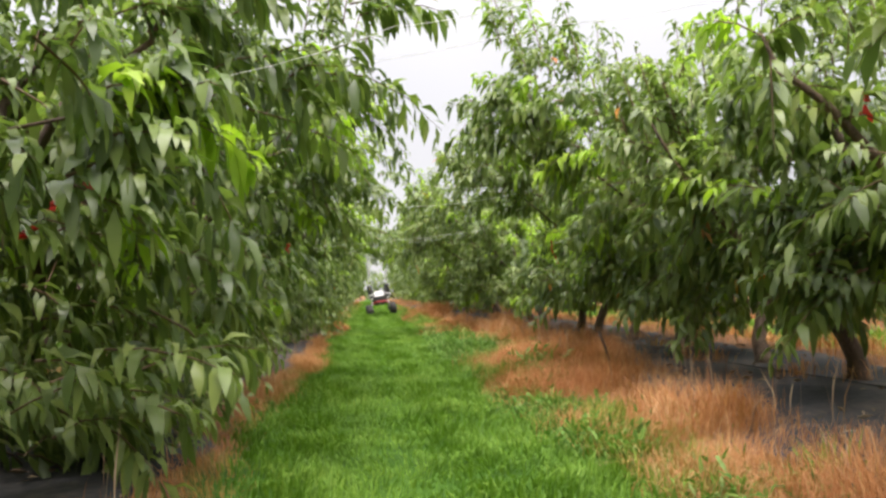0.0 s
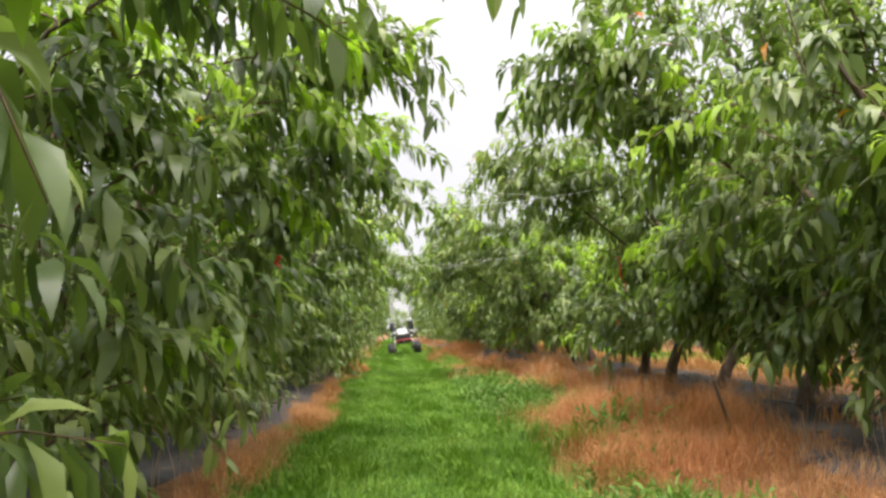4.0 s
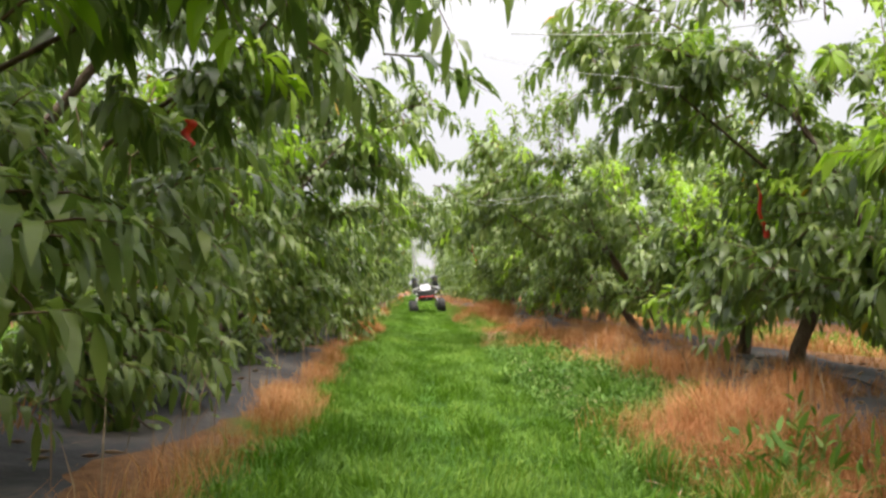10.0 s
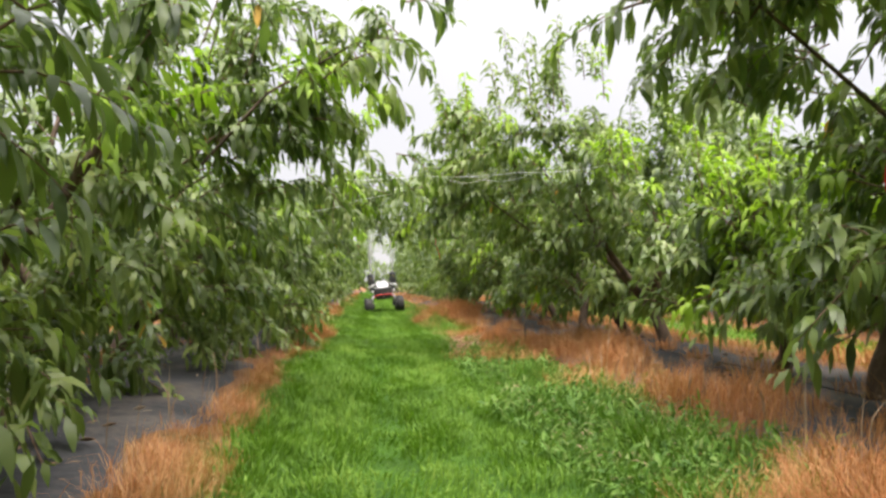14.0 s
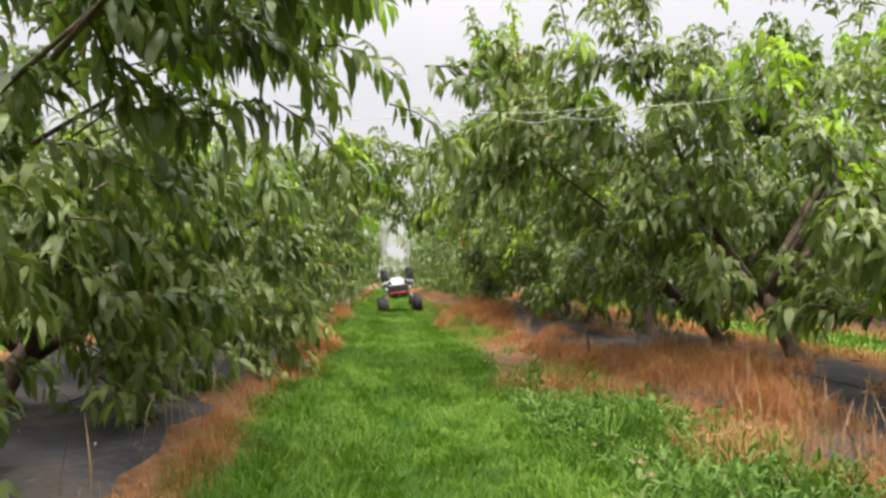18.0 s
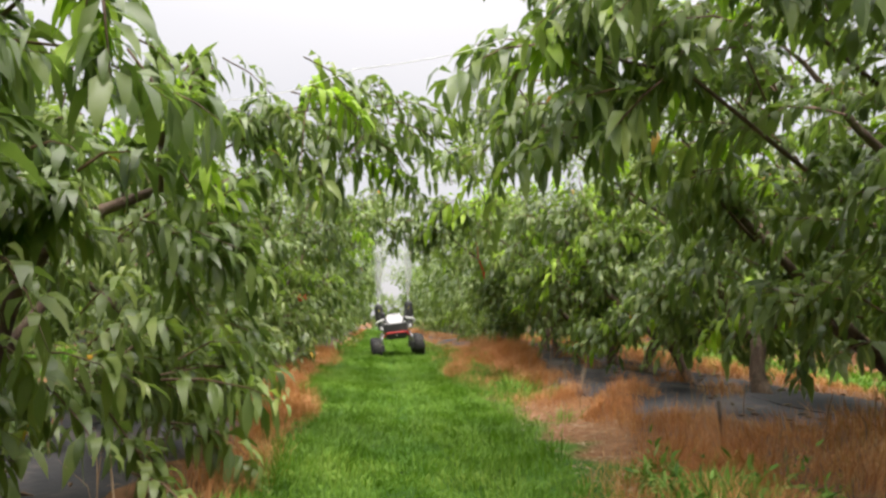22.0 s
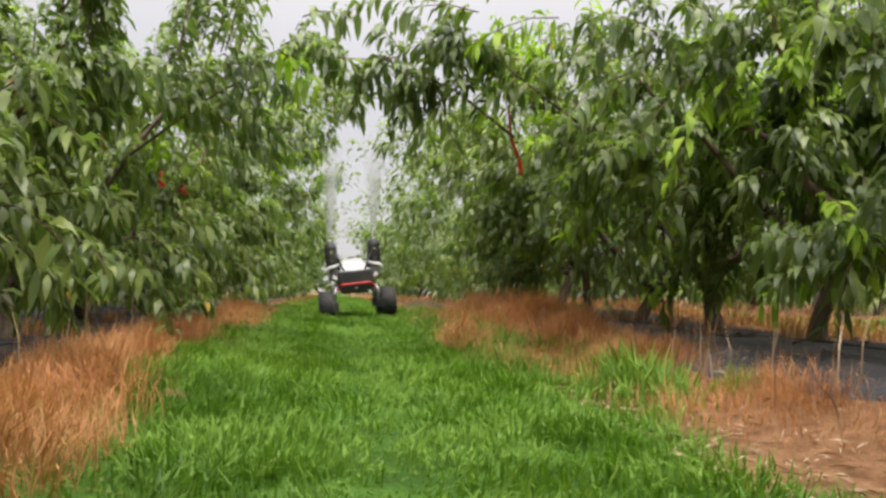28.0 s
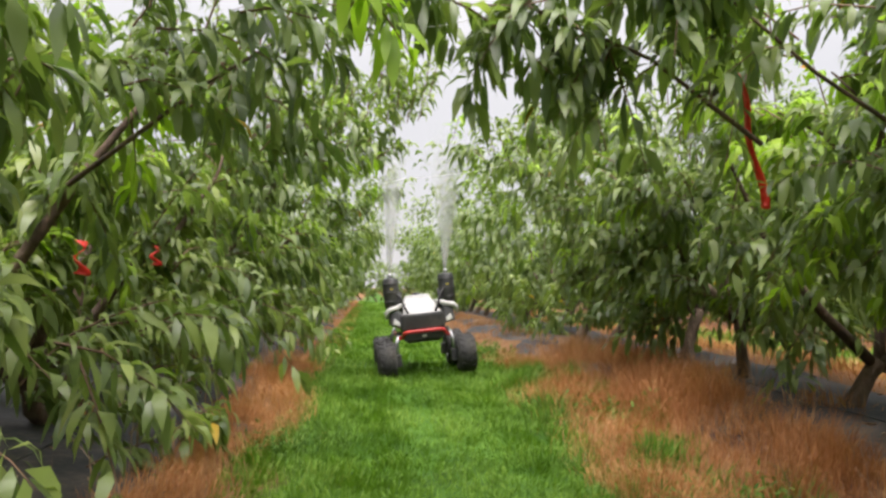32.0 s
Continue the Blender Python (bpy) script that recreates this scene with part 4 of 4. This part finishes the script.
def make_vehicle(x, y, turn):
    car = empty("spray_vehicle", pose(x, y, float(rise(x, y)), 0, -7.0, turn), "small white, black and red four-wheeled orchard spraying vehicle", "spray vehicle")
    for sx in (-1, 1):
        for yy in (0.0, 0.78):
            t = part("wheel", tyre_bm(0.195, 0.18), TYRE, car, "knobbly black tyre")
            t.location = (sx * 0.40, yy, 0.188)
            part("rim", disc_bm(0.118, 0.15, 0.04), STEEL, t, "grey steel rim")
        part("leg", pipe_bm([(sx * 0.29, 0.0, 0.15), (sx * 0.29, 0.0, 0.34), (sx * 0.24, 0.05, 0.46)], 0.024), STEEL, car, "grey metal leg")
        part("leg", pipe_bm([(sx * 0.29, 0.78, 0.15), (sx * 0.29, 0.78, 0.34), (sx * 0.24, 0.73, 0.46)], 0.024), STEEL, car, "grey metal leg")
        for yy in (0.0, 0.78):
            part("axle", pipe_bm([(sx * 0.27, yy, 0.18), (sx * 0.40, yy, 0.18)], 0.022), STEEL, car)
            part("gearbox", block(sx * 0.29 - 0.04, sx * 0.29 + 0.04, yy - 0.05, yy + 0.05, 0.12, 0.24, 0.012), BLACK, car)
        part("side_rail", pipe_bm([(sx * 0.24, 0.0, 0.40), (sx * 0.26, 0.2, 0.42), (sx * 0.26, 0.6, 0.42), (sx * 0.24, 0.78, 0.40)], 0.02), RED, car, "red frame rail")
        # shoulders that carry the blowers
        part("shoulder", box_bm([(sx * 0.21, -0.02, 0.50), (sx * 0.33, 0.0, 0.53), (sx * 0.33, 0.30, 0.53), (sx * 0.21, 0.30, 0.50), (sx * 0.22, 0.02, 0.66), (sx * 0.32, 0.03, 0.68), (sx * 0.32, 0.26, 0.70), (sx * 0.22, 0.26, 0.70)], 0.02), BLACK, car, "black moulded shoulder")
        part("rear_lamp", box_bm([(sx * 0.235, -0.035, 0.52), (sx * 0.30, -0.025, 0.545), (sx * 0.30, 0.02, 0.545), (sx * 0.235, 0.02, 0.52), (sx * 0.24, -0.03, 0.565), (sx * 0.285, -0.02, 0.60), (sx * 0.285, 0.02, 0.60), (sx * 0.24, 0.02, 0.565)], 0.006), WHITE, car, "white lamp cover")
        part("bracket", pipe_bm([(sx * 0.15, 0.10, 0.735), (sx * 0.20, 0.06, 0.725), (sx * 0.26, 0.03, 0.70), (sx * 0.32, 0.02, 0.69), (sx * 0.355, 0.03, 0.66), (sx * 0.355, 0.04, 0.60)], [0.016, 0.023, 0.026, 0.026, 0.024, 0.018], 12), WHITE, car, "white curved bracket")
        part("post", pipe_bm([(sx * 0.20, 0.10, 0.66), (sx * 0.205, 0.10, 0.86)], 0.022), BLACK, car)
        blower = part("blower", pipe_bm([(sx * 0.285, 0.10, 0.70), (sx * 0.285, 0.10, 0.72), (sx * 0.285, 0.10, 0.86), (sx * 0.285, 0.10, 0.99), (sx * 0.285, 0.10, 1.01)], [0.060, 0.076, 0.083, 0.078, 0.062], 18), BLACK, car, "black barrel-shaped spray blower turned upwards")
        for zz in (0.77, 0.86, 0.95):
            part("band", pipe_bm([(sx * 0.285, 0.10, zz - 0.008), (sx * 0.285, 0.10, zz + 0.008)], 0.0865, 18), BLACK, blower)
        part("nozzle", pipe_bm([(sx * 0.285, 0.10, 1.00), (sx * 0.285, 0.10, 1.035), (sx * 0.285, 0.10, 1.06)], [0.03, 0.022, 0.014], 10), STEEL, blower, "grey spray nozzle")
        part("sticker", block(sx * 0.285 - 0.010, sx * 0.285 + 0.010, 0.010, 0.014, 0.89, 0.903, 0), YELLOW, blower, "small yellow sticker")
        part("clamp", pipe_bm([(sx * 0.20, 0.10, 0.83), (sx * 0.26, 0.10, 0.83)], 0.016), STEEL, car)
    part("tank", block(-0.225, 0.225, -0.02, 0.82, 0.46, 0.63, 0.025, (0.0, 0.0, -0.01, 0.03)), BLACK, car, "black tank body")
    lid = part("lid", box_bm([(-0.215, -0.01, 0.60), (0.215, -0.01, 0.60), (0.20, 0.80, 0.60), (-0.20, 0.80, 0.60), (-0.205, 0.01, 0.632), (0.205, 0.01, 0.632), (0.125, 0.46, 0.815), (-0.125, 0.46, 0.815)], 0.025), LID, car, "grey-white sloping tank lid, dusty")
    part("cap", pipe_bm([(0, 0.50, 0.76), (0, 0.50, 0.83)], 0.05, 18), BLACK, lid, "black filler cap")
    part("rim_strip", block(-0.22, 0.22, -0.022, -0.012, 0.598, 0.616, 0.003), BLACK, lid)
    part("bumper_bar", pipe_bm([(-0.215, 0.0, 0.40), (-0.20, -0.045, 0.445), (-0.16, -0.055, 0.455), (0.16, -0.055, 0.455), (0.20, -0.045, 0.445), (0.215, 0.0, 0.40)], 0.019, 12), RED, car, "red bumper bar")
    part("rear_box", block(-0.20, 0.20, -0.03, 0.25, 0.365, 0.44, 0.012, (-0.01, -0.01, 0, 0)), BLACK, car, "black control box")
    part("plate", block(-0.022, 0.022, -0.036, -0.031, 0.392, 0.414, 0), WHITE, car, "small white lamp")
    part("skid", block(-0.17, 0.17, 0.05, 0.78, 0.335, 0.362, 0.01), BLACK, car)
    part("aerial", pipe_bm([(-0.22, 0.02, 0.455), (-0.30, 0.0, 0.45), (-0.36, -0.02, 0.435)], 0.008, 6), BLACK, car, "thin black side stay")
    # hoses from the box up to the blowers
    for sx in (-1, 1):
        part("hose", pipe_bm([(sx * 0.12, 0.05, 0.60), (sx * 0.17, 0.0, 0.70), (sx * 0.20, 0.03, 0.80), (sx * 0.25, 0.04, 0.86)], 0.011, 8), BLACK, car)
    return car


vehicle = make_vehicle(0.33, 24.55, 2.0)


def mist_material():
    m = bpy.data.materials.new("spray_mist")
    m.use_nodes = True
    nodes, links = m.node_tree.nodes, m.node_tree.links
    nodes.clear()
    out, mix = nodes.new("ShaderNodeOutputMaterial"), nodes.new("ShaderNodeMixShader")
    clear, dif = nodes.new("ShaderNodeBsdfTransparent"), nodes.new("ShaderNodeBsdfDiffuse")
    dif.inputs["Color"].default_value = (0.85, 0.86, 0.85, 1)
    co, n = nodes.new("ShaderNodeTexCoord"), nodes.new("ShaderNodeTexNoise")
    sep = nodes.new("ShaderNodeSeparateXYZ")
    n.inputs["Scale"].default_value, n.inputs["Detail"].default_value = 5.0, 5.0
    fade, mul = nodes.new("ShaderNodeMapRange"), nodes.new("ShaderNodeMath")
    mul.operation = "MULTIPLY"
    fade.inputs["From Min"].default_value, fade.inputs["From Max"].default_value = 0.0, 1.5
    fade.inputs["To Min"].default_value, fade.inputs["To Max"].default_value = 0.46, 0.0
    links.new(co.outputs["Object"], n.inputs["Vector"]), links.new(co.outputs["Object"], sep.inputs[0])
    links.new(sep.outputs["Z"], fade.inputs["Value"])
    links.new(n.outputs["Fac"], mul.inputs[0]), links.new(fade.outputs[0], mul.inputs[1])
    links.new(mul.outputs[0], mix.inputs[0])
    links.new(clear.outputs[0], mix.inputs[1]), links.new(dif.outputs[0], mix.inputs[2])
    links.new(mix.outputs[0], out.inputs["Surface"])
    return m


def make_mist(x, y, z, length, width):
    """A plume of fine spray rising from a nozzle: nested thin veils."""
    v, f = [], []
    for k in range(4):
        w = width * (0.35 + 0.25 * k)
        pts = [(0, 0, length * s) for s in (0, 0.15, 0.35, 0.6, 0.8, 1.0)]
        a, b = tube(pts, [0.012 + w * s ** 0.9 for s in (0, 0.15, 0.35, 0.6, 0.8, 1.0)], 14, closed=False)
        f += [tuple(i + len(v) for i in q) for q in b]
        v += a
    ob = mesh_object("spray_mist", v, f, MIST)
    ob.location = (x, y, z)
    tagged(ob, "fine whitish spray mist rising from a blower nozzle", "spray mist", "spray plumes", "stuff")


MIST = mist_material()
for sx, ln, wd in ((-1, 1.35, 0.14), (1, 1.55, 0.20)):
    c = vehicle.matrix_world @ Vector((sx * 0.285, 0.10, 1.06))
    make_mist(c.x, c.y, c.z, ln, wd)

# ---- twine, ribbons, stakes, hose ----
TWINE = material("white_twine", [(0.5, 0.5, 0.46), (0.68, 0.68, 0.64)], 30, 0.7, bump=0.1)
RIBBON = material("red_ribbon", [(0.55, 0.02, 0.015), (0.70, 0.035, 0.025), (0.78, 0.09, 0.06)], 7, 0.45, bump=0.1, translucent=0.2)
STAKE = material("stake_wood", [(0.05, 0.035, 0.025), (0.11, 0.08, 0.055)], 12, 0.8, bump=0.4)


def make_twine(points, r=0.0014, sag=0.02, seed=0):
    rng = np.random.default_rng(seed)
    pts = []
    for a, b in zip(points[:-1], points[1:]):
        a, b = Vector(a), Vector(b)
        for k in range(10):
            f = k / 10
            pts.append(a.lerp(b, f) - Vector((0, 0, 4 * sag * f * (1 - f))) + Vector(rng.normal(0, 0.0012, 3)))
    pts.append(Vector(points[-1]))
    ob = mesh_object("twine", *tube(pts, [r] * len(pts), 5), TWINE)
    return tagged(ob, "white twine strung across the alley between tree limbs", "twine", "strings over the alley")


for k, pts in enumerate([
    [(-0.75, 2.75, 1.62), (-0.67, 2.8, 1.65), (0.12, 2.85, 1.89), (0.8, 2.9, 2.05)],
    [(-0.35, 3.6, 1.93), (0.93, 3.6, 2.17), (1.9, 3.7, 2.35)],
    [(0.3, 6.3, 1.57), (1.3, 6.4, 1.68)],
    [(0.35, 8.0, 2.05), (1.21, 8.05, 1.96), (1.5, 8.1, 1.93)],
    [(-1.0, 11.35, 1.56), (-0.37, 11.35, 1.61), (0.35, 11.35, 1.655), (1.12, 11.38, 1.71), (1.85, 11.45, 1.80)],
    [(-0.9, 13.0, 1.42), (-0.57, 13.0, 1.52), (-0.15, 13.0, 1.645), (0.4, 13.05, 1.80)],
    [(0.5, 15.2, 1.77), (1.1, 15.2, 1.90), (1.9, 15.3, 2.1)],
    [(-0.4, 19.8, 1.86), (-0.1, 19.8, 1.95), (0.31, 19.84, 2.09), (0.9, 19.9, 2.2)],
    [(-0.6, 23.0, 1.76), (0.0, 23.0, 1.86), (0.8, 23.0, 2.0)],
]):
    make_twine(pts, seed=k)
# slack loops on the twine
for k, (a, b) in enumerate((((0.5, 11.35, 1.662), (0.95, 11.36, 1.698)), ((0.72, 11.35, 1.68), (1.28, 11.38, 1.73)), ((0.2, 15.2, 1.70), (0.6, 15.2, 1.79)))):
    make_twine([a, b], 0.0013, 0.07, 40 + k)


def make_ribbon(x, y, z, length, wide=0.03, seed=0, drift=(0.1, 0.1)):
    rng = np.random.default_rng(seed)
    n = 14
    v, f = [], []
    turn = rng.uniform(0, 3)
    for i in range(n):
        s = i / (n - 1)
        a = turn + 1.6 * s + 0.3 * math.sin(7 * s)
        c = Vector((x + drift[0] * s + 0.012 * math.sin(9 * s), y + drift[1] * s, z - length * s))
        w = Vector((math.cos(a), math.sin(a), 0.12 * math.sin(8 * s))) * wide / 2
        thick = Vector((-math.sin(a), math.cos(a), 0)) * 0.0012
        v += [c - w - thick, c + w - thick, c + w + thick, c - w + thick]
    for i in range(n - 1):
        for k in range(4):
            f.append((i * 4 + k, i * 4 + (k + 1) % 4, i * 4 + 4 + (k + 1) % 4, i * 4 + 4 + k))
    f += [(3, 2, 1, 0), tuple(n * 4 - 4 + k for k in range(4))]
    ob = mesh_object("ribbon", v, f, RIBBON)
    return tagged(ob, "long thin red marking ribbon hanging from a peach branch" if length > 0.25 else "short bright red marking ribbon tied to a leafy branch", "ribbon", "marking ribbons")


for k, (x, y, z, ln, wd, dr) in enumerate([
    (2.08, 8.46, 1.44, 0.32, 0.035, (0.11, 0.12)), (1.14, 19.82, 1.84, 0.52, 0.034, (0.14, 0.06)), 
    (-0.92, 2.58, 1.28, 0.05, 0.04, (-0.03, 0)), (-1.02, 2.58, 1.23, 0.07, 0.05, (-0.04, 0)), (-1.12, 2.56, 1.11, 0.04, 0.05, (-0.05, 0)),
    (-0.70, 6.35, 1.29, 0.085, 0.032, (0.0, 0.02)), (1.89, 14.97, 1.80, 0.12, 0.045, (0.02, 0.02)), (-0.95, 18.9, 1.07, 0.08, 0.04, (0, 0)),
    (-0.95, 19.5, 1.09, 0.06, 0.03, (0, 0)), (2.3, 3.2, 1.7, 0.14, 0.05, (0.02, 0)),
]):
    make_ribbon(x, y, z, ln, wd, 60 + k, dr)


def make_dead_spray(x, y, z, way, length, leaves, size, seed):
    """A broken shoot whose leaves have dried rust brown."""
    v, tris, per = leaf_cloud(np.array([[x, y, z]]), np.array([way], float), np.array([length]), np.array([0.8]), leaves, np.random.default_rng(seed), size, True)
    ob = new("dead_shoot", array_mesh("dead_shoot", v, tris, [DEAD_LEAF]))
    tagged(ob, "broken peach shoot with dried rust-brown leaves", "dead shoot", kind="stuff")


make_dead_spray(2.12, 4.6, 1.34, (0.3, 0.0, -0.95), 0.12, 7, 0.1, 5)


def make_stake(x, y, height, lean):
    z = float(rise(x, y))
    ob = mesh_object("stake", *tube([(x, y, z - 0.05), (x + lean * 0.5, y, z + height * 0.5), (x + lean, y + 0.01, z + height)], [0.013, 0.012, 0.010], 6), STAKE)
    return tagged(ob, "short dark wooden stake standing in the dead grass", "stake", "stakes")


for x, y, h, ln in ((1.88, 14.6, 0.20, -0.01), (2.0, 6.1, 0.34, -0.10), (1.75, 17.9, 0.16, 0.02), (2.2, 11.9, 0.14, 0.03)):
    make_stake(x, y, h, ln)


def make_hose(x):
    ys = np.arange(1.0, 40, 0.5)
    xs = x + 0.07 * np.sin(ys * 0.8) + 0.04 * np.sin(ys * 2.1)
    zs = rise(xs, ys) + 0.02 + 0.006 * np.sin(ys * 3.0)
    ob = mesh_object("drip_hose", *tube([tuple(p) for p in np.stack([xs, ys, zs], 1)], [0.0055] * len(ys), 7), BLACK)
    tagged(ob, "thin black drip hose lying along the weed mat", "hose")


make_hose(2.95)
make_hose(-1.85)


# ---- weeds, clippings ----
def weed_mesh(seed, radius, height, count, broad):
    rng = np.random.default_rng(seed)
    a = rng.uniform(0, 2 * np.pi, count)
    r = radius * np.sqrt(rng.random(count)) * 0.6
    base = np.stack([np.cos(a) * r, np.sin(a) * r, np.zeros(count)], 1)
    way = np.stack([np.cos(a) * 0.7, np.sin(a) * 0.7, rng.uniform(0.6, 1.4, count)], 1) + rng.normal(0, 0.2, (count, 3))
    way /= np.linalg.norm(way, axis=1, keepdims=True)
    length = height * rng.uniform(0.5, 1.1, count)
    v, tris, _ = leaf_cloud(base, way, length, rng.uniform(0.1, 0.6, count), 8, rng, broad, False, 0.2)
    sv, st = stems(base[::5], way[::5], length[::5], np.full(len(base[::5]), 0.35), rng)
    v[:, 2] = np.maximum(v[:, 2], 0.004)
    return (v, tris), (sv, st)


def make_weeds():
    kinds = []
    for k in range(4):
        a, b = weed_mesh(500 + k, 0.22 + 0.03 * k, 0.20 + 0.03 * k, 46, 0.038 + 0.008 * (k % 3))
        kinds.append((array_mesh("leafage", *a, [WEED]), array_mesh("stem", *b, [WEED])))
    rng = np.random.default_rng(21)
    spots = [(1.15, 3.7, 1.1), (1.35, 5.9, 0.9), (1.55, 6.7, 1.25), (1.3, 7.5, 0.8), (1.5, 9.4, 1.1), (1.28, 9.0, 1.1), (1.62, 10.4, 1.0), (1.5, 8.5, 1.2), (1.1, 11.9, 0.8), (1.25, 13.1, 1.25), (1.6, 11.4, 1.1), (1.4, 11.8, 1.2), (1.2, 12.3, 0.9), (1.05, 15.9, 1.1), (1.0, 14.3, 0.7), (1.5, 14.1, 1.0), (1.3, 17.1, 1.3), (1.6, 16.7, 1.0), (1.2, 25.9, 1.2), (1.2, 23.7, 1.2), (1.45, 22.1, 1.0), (1.35, 16.3, 0.7), (1.3, 13.6, 1.0), (1.35, 20.2, 0.9), (1.2, 18.4, 1.0), (1.25, 21.4, 0.9), (1.0, 10.3, 0.8), (1.05, 7.2, 0.9), (1.1, 4.8, 0.9), (1.3, 27.3, 1.1), (-0.75, 5.4, 0.6), (-0.8, 12.6, 0.6), (-0.78, 16.2, 0.7), (-0.75, 21.2, 0.8)]
    for y in np.arange(8.2, 12.9, 0.2):
        for x in (1.08, 1.33, 1.56):
            if rng.random() < 0.85 and x < float(edge_right(y)) + 0.5:
                spots.append((x + rng.normal(0, 0.08), y + rng.normal(0, 0.08), rng.uniform(0.6, 1.05)))
    for y in np.arange(2.8, 26, 0.55):
        if not 8 < y < 13 and float(bare(y)) < 0.5:
            spots.append((float(edge_right(y)) + rng.normal(0.12, 0.12), y + rng.normal(0, 0.2), rng.uniform(0.5, 0.95)))
    spots = [p for p in spots if float(bare(p[1])) < 0.4 and not 16.4 < p[1] < 18.7]
    for x, y, s in spots:
        ob = new("weed_clump")
        for mesh in kinds[int(rng.integers(0, 4))]:
            piece = new(mesh.name.split(".")[0], mesh)
            piece.parent = ob
            tagged(piece, kind="stuff")
        ob.matrix_world = Matrix.LocRotScale((x, y, float(rise(x, y)) - 0.01), Euler((0, 0, rng.uniform(0, 6.28))), (s, s, s * rng.uniform(1.0, 1.45)))
        tagged(ob, "leafy green weed clump at the edge of the dead grass", "weed", "weed clumps")


make_weeds()


def make_litter():
    """Dry clippings and fallen leaves, lying flat."""
    x1, y1 = sow(0.95, 2.2, 2.5, 24, 60)
    x2, y2 = sow(0.95, 1.5, 13.2, 18.0, 330)
    x5, y5 = sow(0.95, 1.7, 8.3, 12.8, 240)
    x3, y3 = sow(2.4, 4.3, 3, 24, 9)
    x4, y4 = sow(-1.9, -0.9, 3, 24, 12)
    x, y = np.concatenate([x1, x2, x3, x4, x5]), np.concatenate([y1, y2, y3, y4, y5])
    n = len(x)
    p = np.stack([x, y, rise(x, y) + RNG.uniform(0.012, 0.035, n)], 1)
    p[-len(x5):, 2] += RNG.uniform(0.0, 0.09, len(x5))
    a = RNG.uniform(0, 6.28, n)
    ln, wd = RNG.uniform(0.03, 0.10, n)[:, None], RNG.uniform(0.0015, 0.004, n)[:, None]
    u = np.stack([np.cos(a), np.sin(a), RNG.normal(0, 0.15, n)], 1) * ln / 2
    w = np.stack([-np.sin(a), np.cos(a), RNG.normal(0, 0.3, n)], 1) * wd
    v = np.stack([p - u, p - w + [0, 0, 0.006], p + w + [0, 0, 0.003], p + u], 1).reshape(-1, 3)
    k = np.arange(n)[:, None] * 4
    ob = new("dry_litter", array_mesh("dry_litter", v, np.concatenate([k + np.array([[0, 2, 1]]), k + np.array([[1, 2, 3]])]), [LITTER], smooth=False))
    tagged(ob, "dry pale clippings and fallen leaves on bare soil", "litter", kind="stuff")


make_litter()


def make_fallen_leaves():
    """Pale curled leaves that have dropped on the weed mat."""
    rng = np.random.default_rng(33)
    n = 330
    y = rng.uniform(3, 24, n)
    x = np.where(rng.random(n) < 0.75, rng.uniform(2.2, 3.8, n), rng.uniform(-2.2, -0.95, n))
    a = rng.uniform(0, 2 * np.pi, n)
    u, w = np.stack([np.cos(a), np.sin(a), 0 * a], 1), np.stack([-np.sin(a), np.cos(a), 0 * a], 1)
    ln, wd = rng.uniform(0.05, 0.10, n)[:, None], rng.uniform(0.010, 0.022, n)[:, None]
    p, up = np.stack([x, y, rise(x, y) + 0.034], 1), np.array([0, 0, 1.0])
    v = np.stack([p - u * ln / 2, p - w * wd / 2 + up * 0.012, p - up * 0.004, p + w * wd / 2 + up * 0.012, p + u * ln / 2 + up * 0.008], 1).reshape(-1, 3)
    k = np.arange(n)[:, None, None] * 5 + np.array([[0, 2, 1], [0, 3, 2], [1, 2, 4], [2, 3, 4]])
    tagged(new("fallen_leaves", array_mesh("fallen_leaves", v, k.reshape(-1, 3), [LITTER])), "pale curled fallen leaves lying on the weed mat", "leaves", kind="stuff")


make_fallen_leaves()
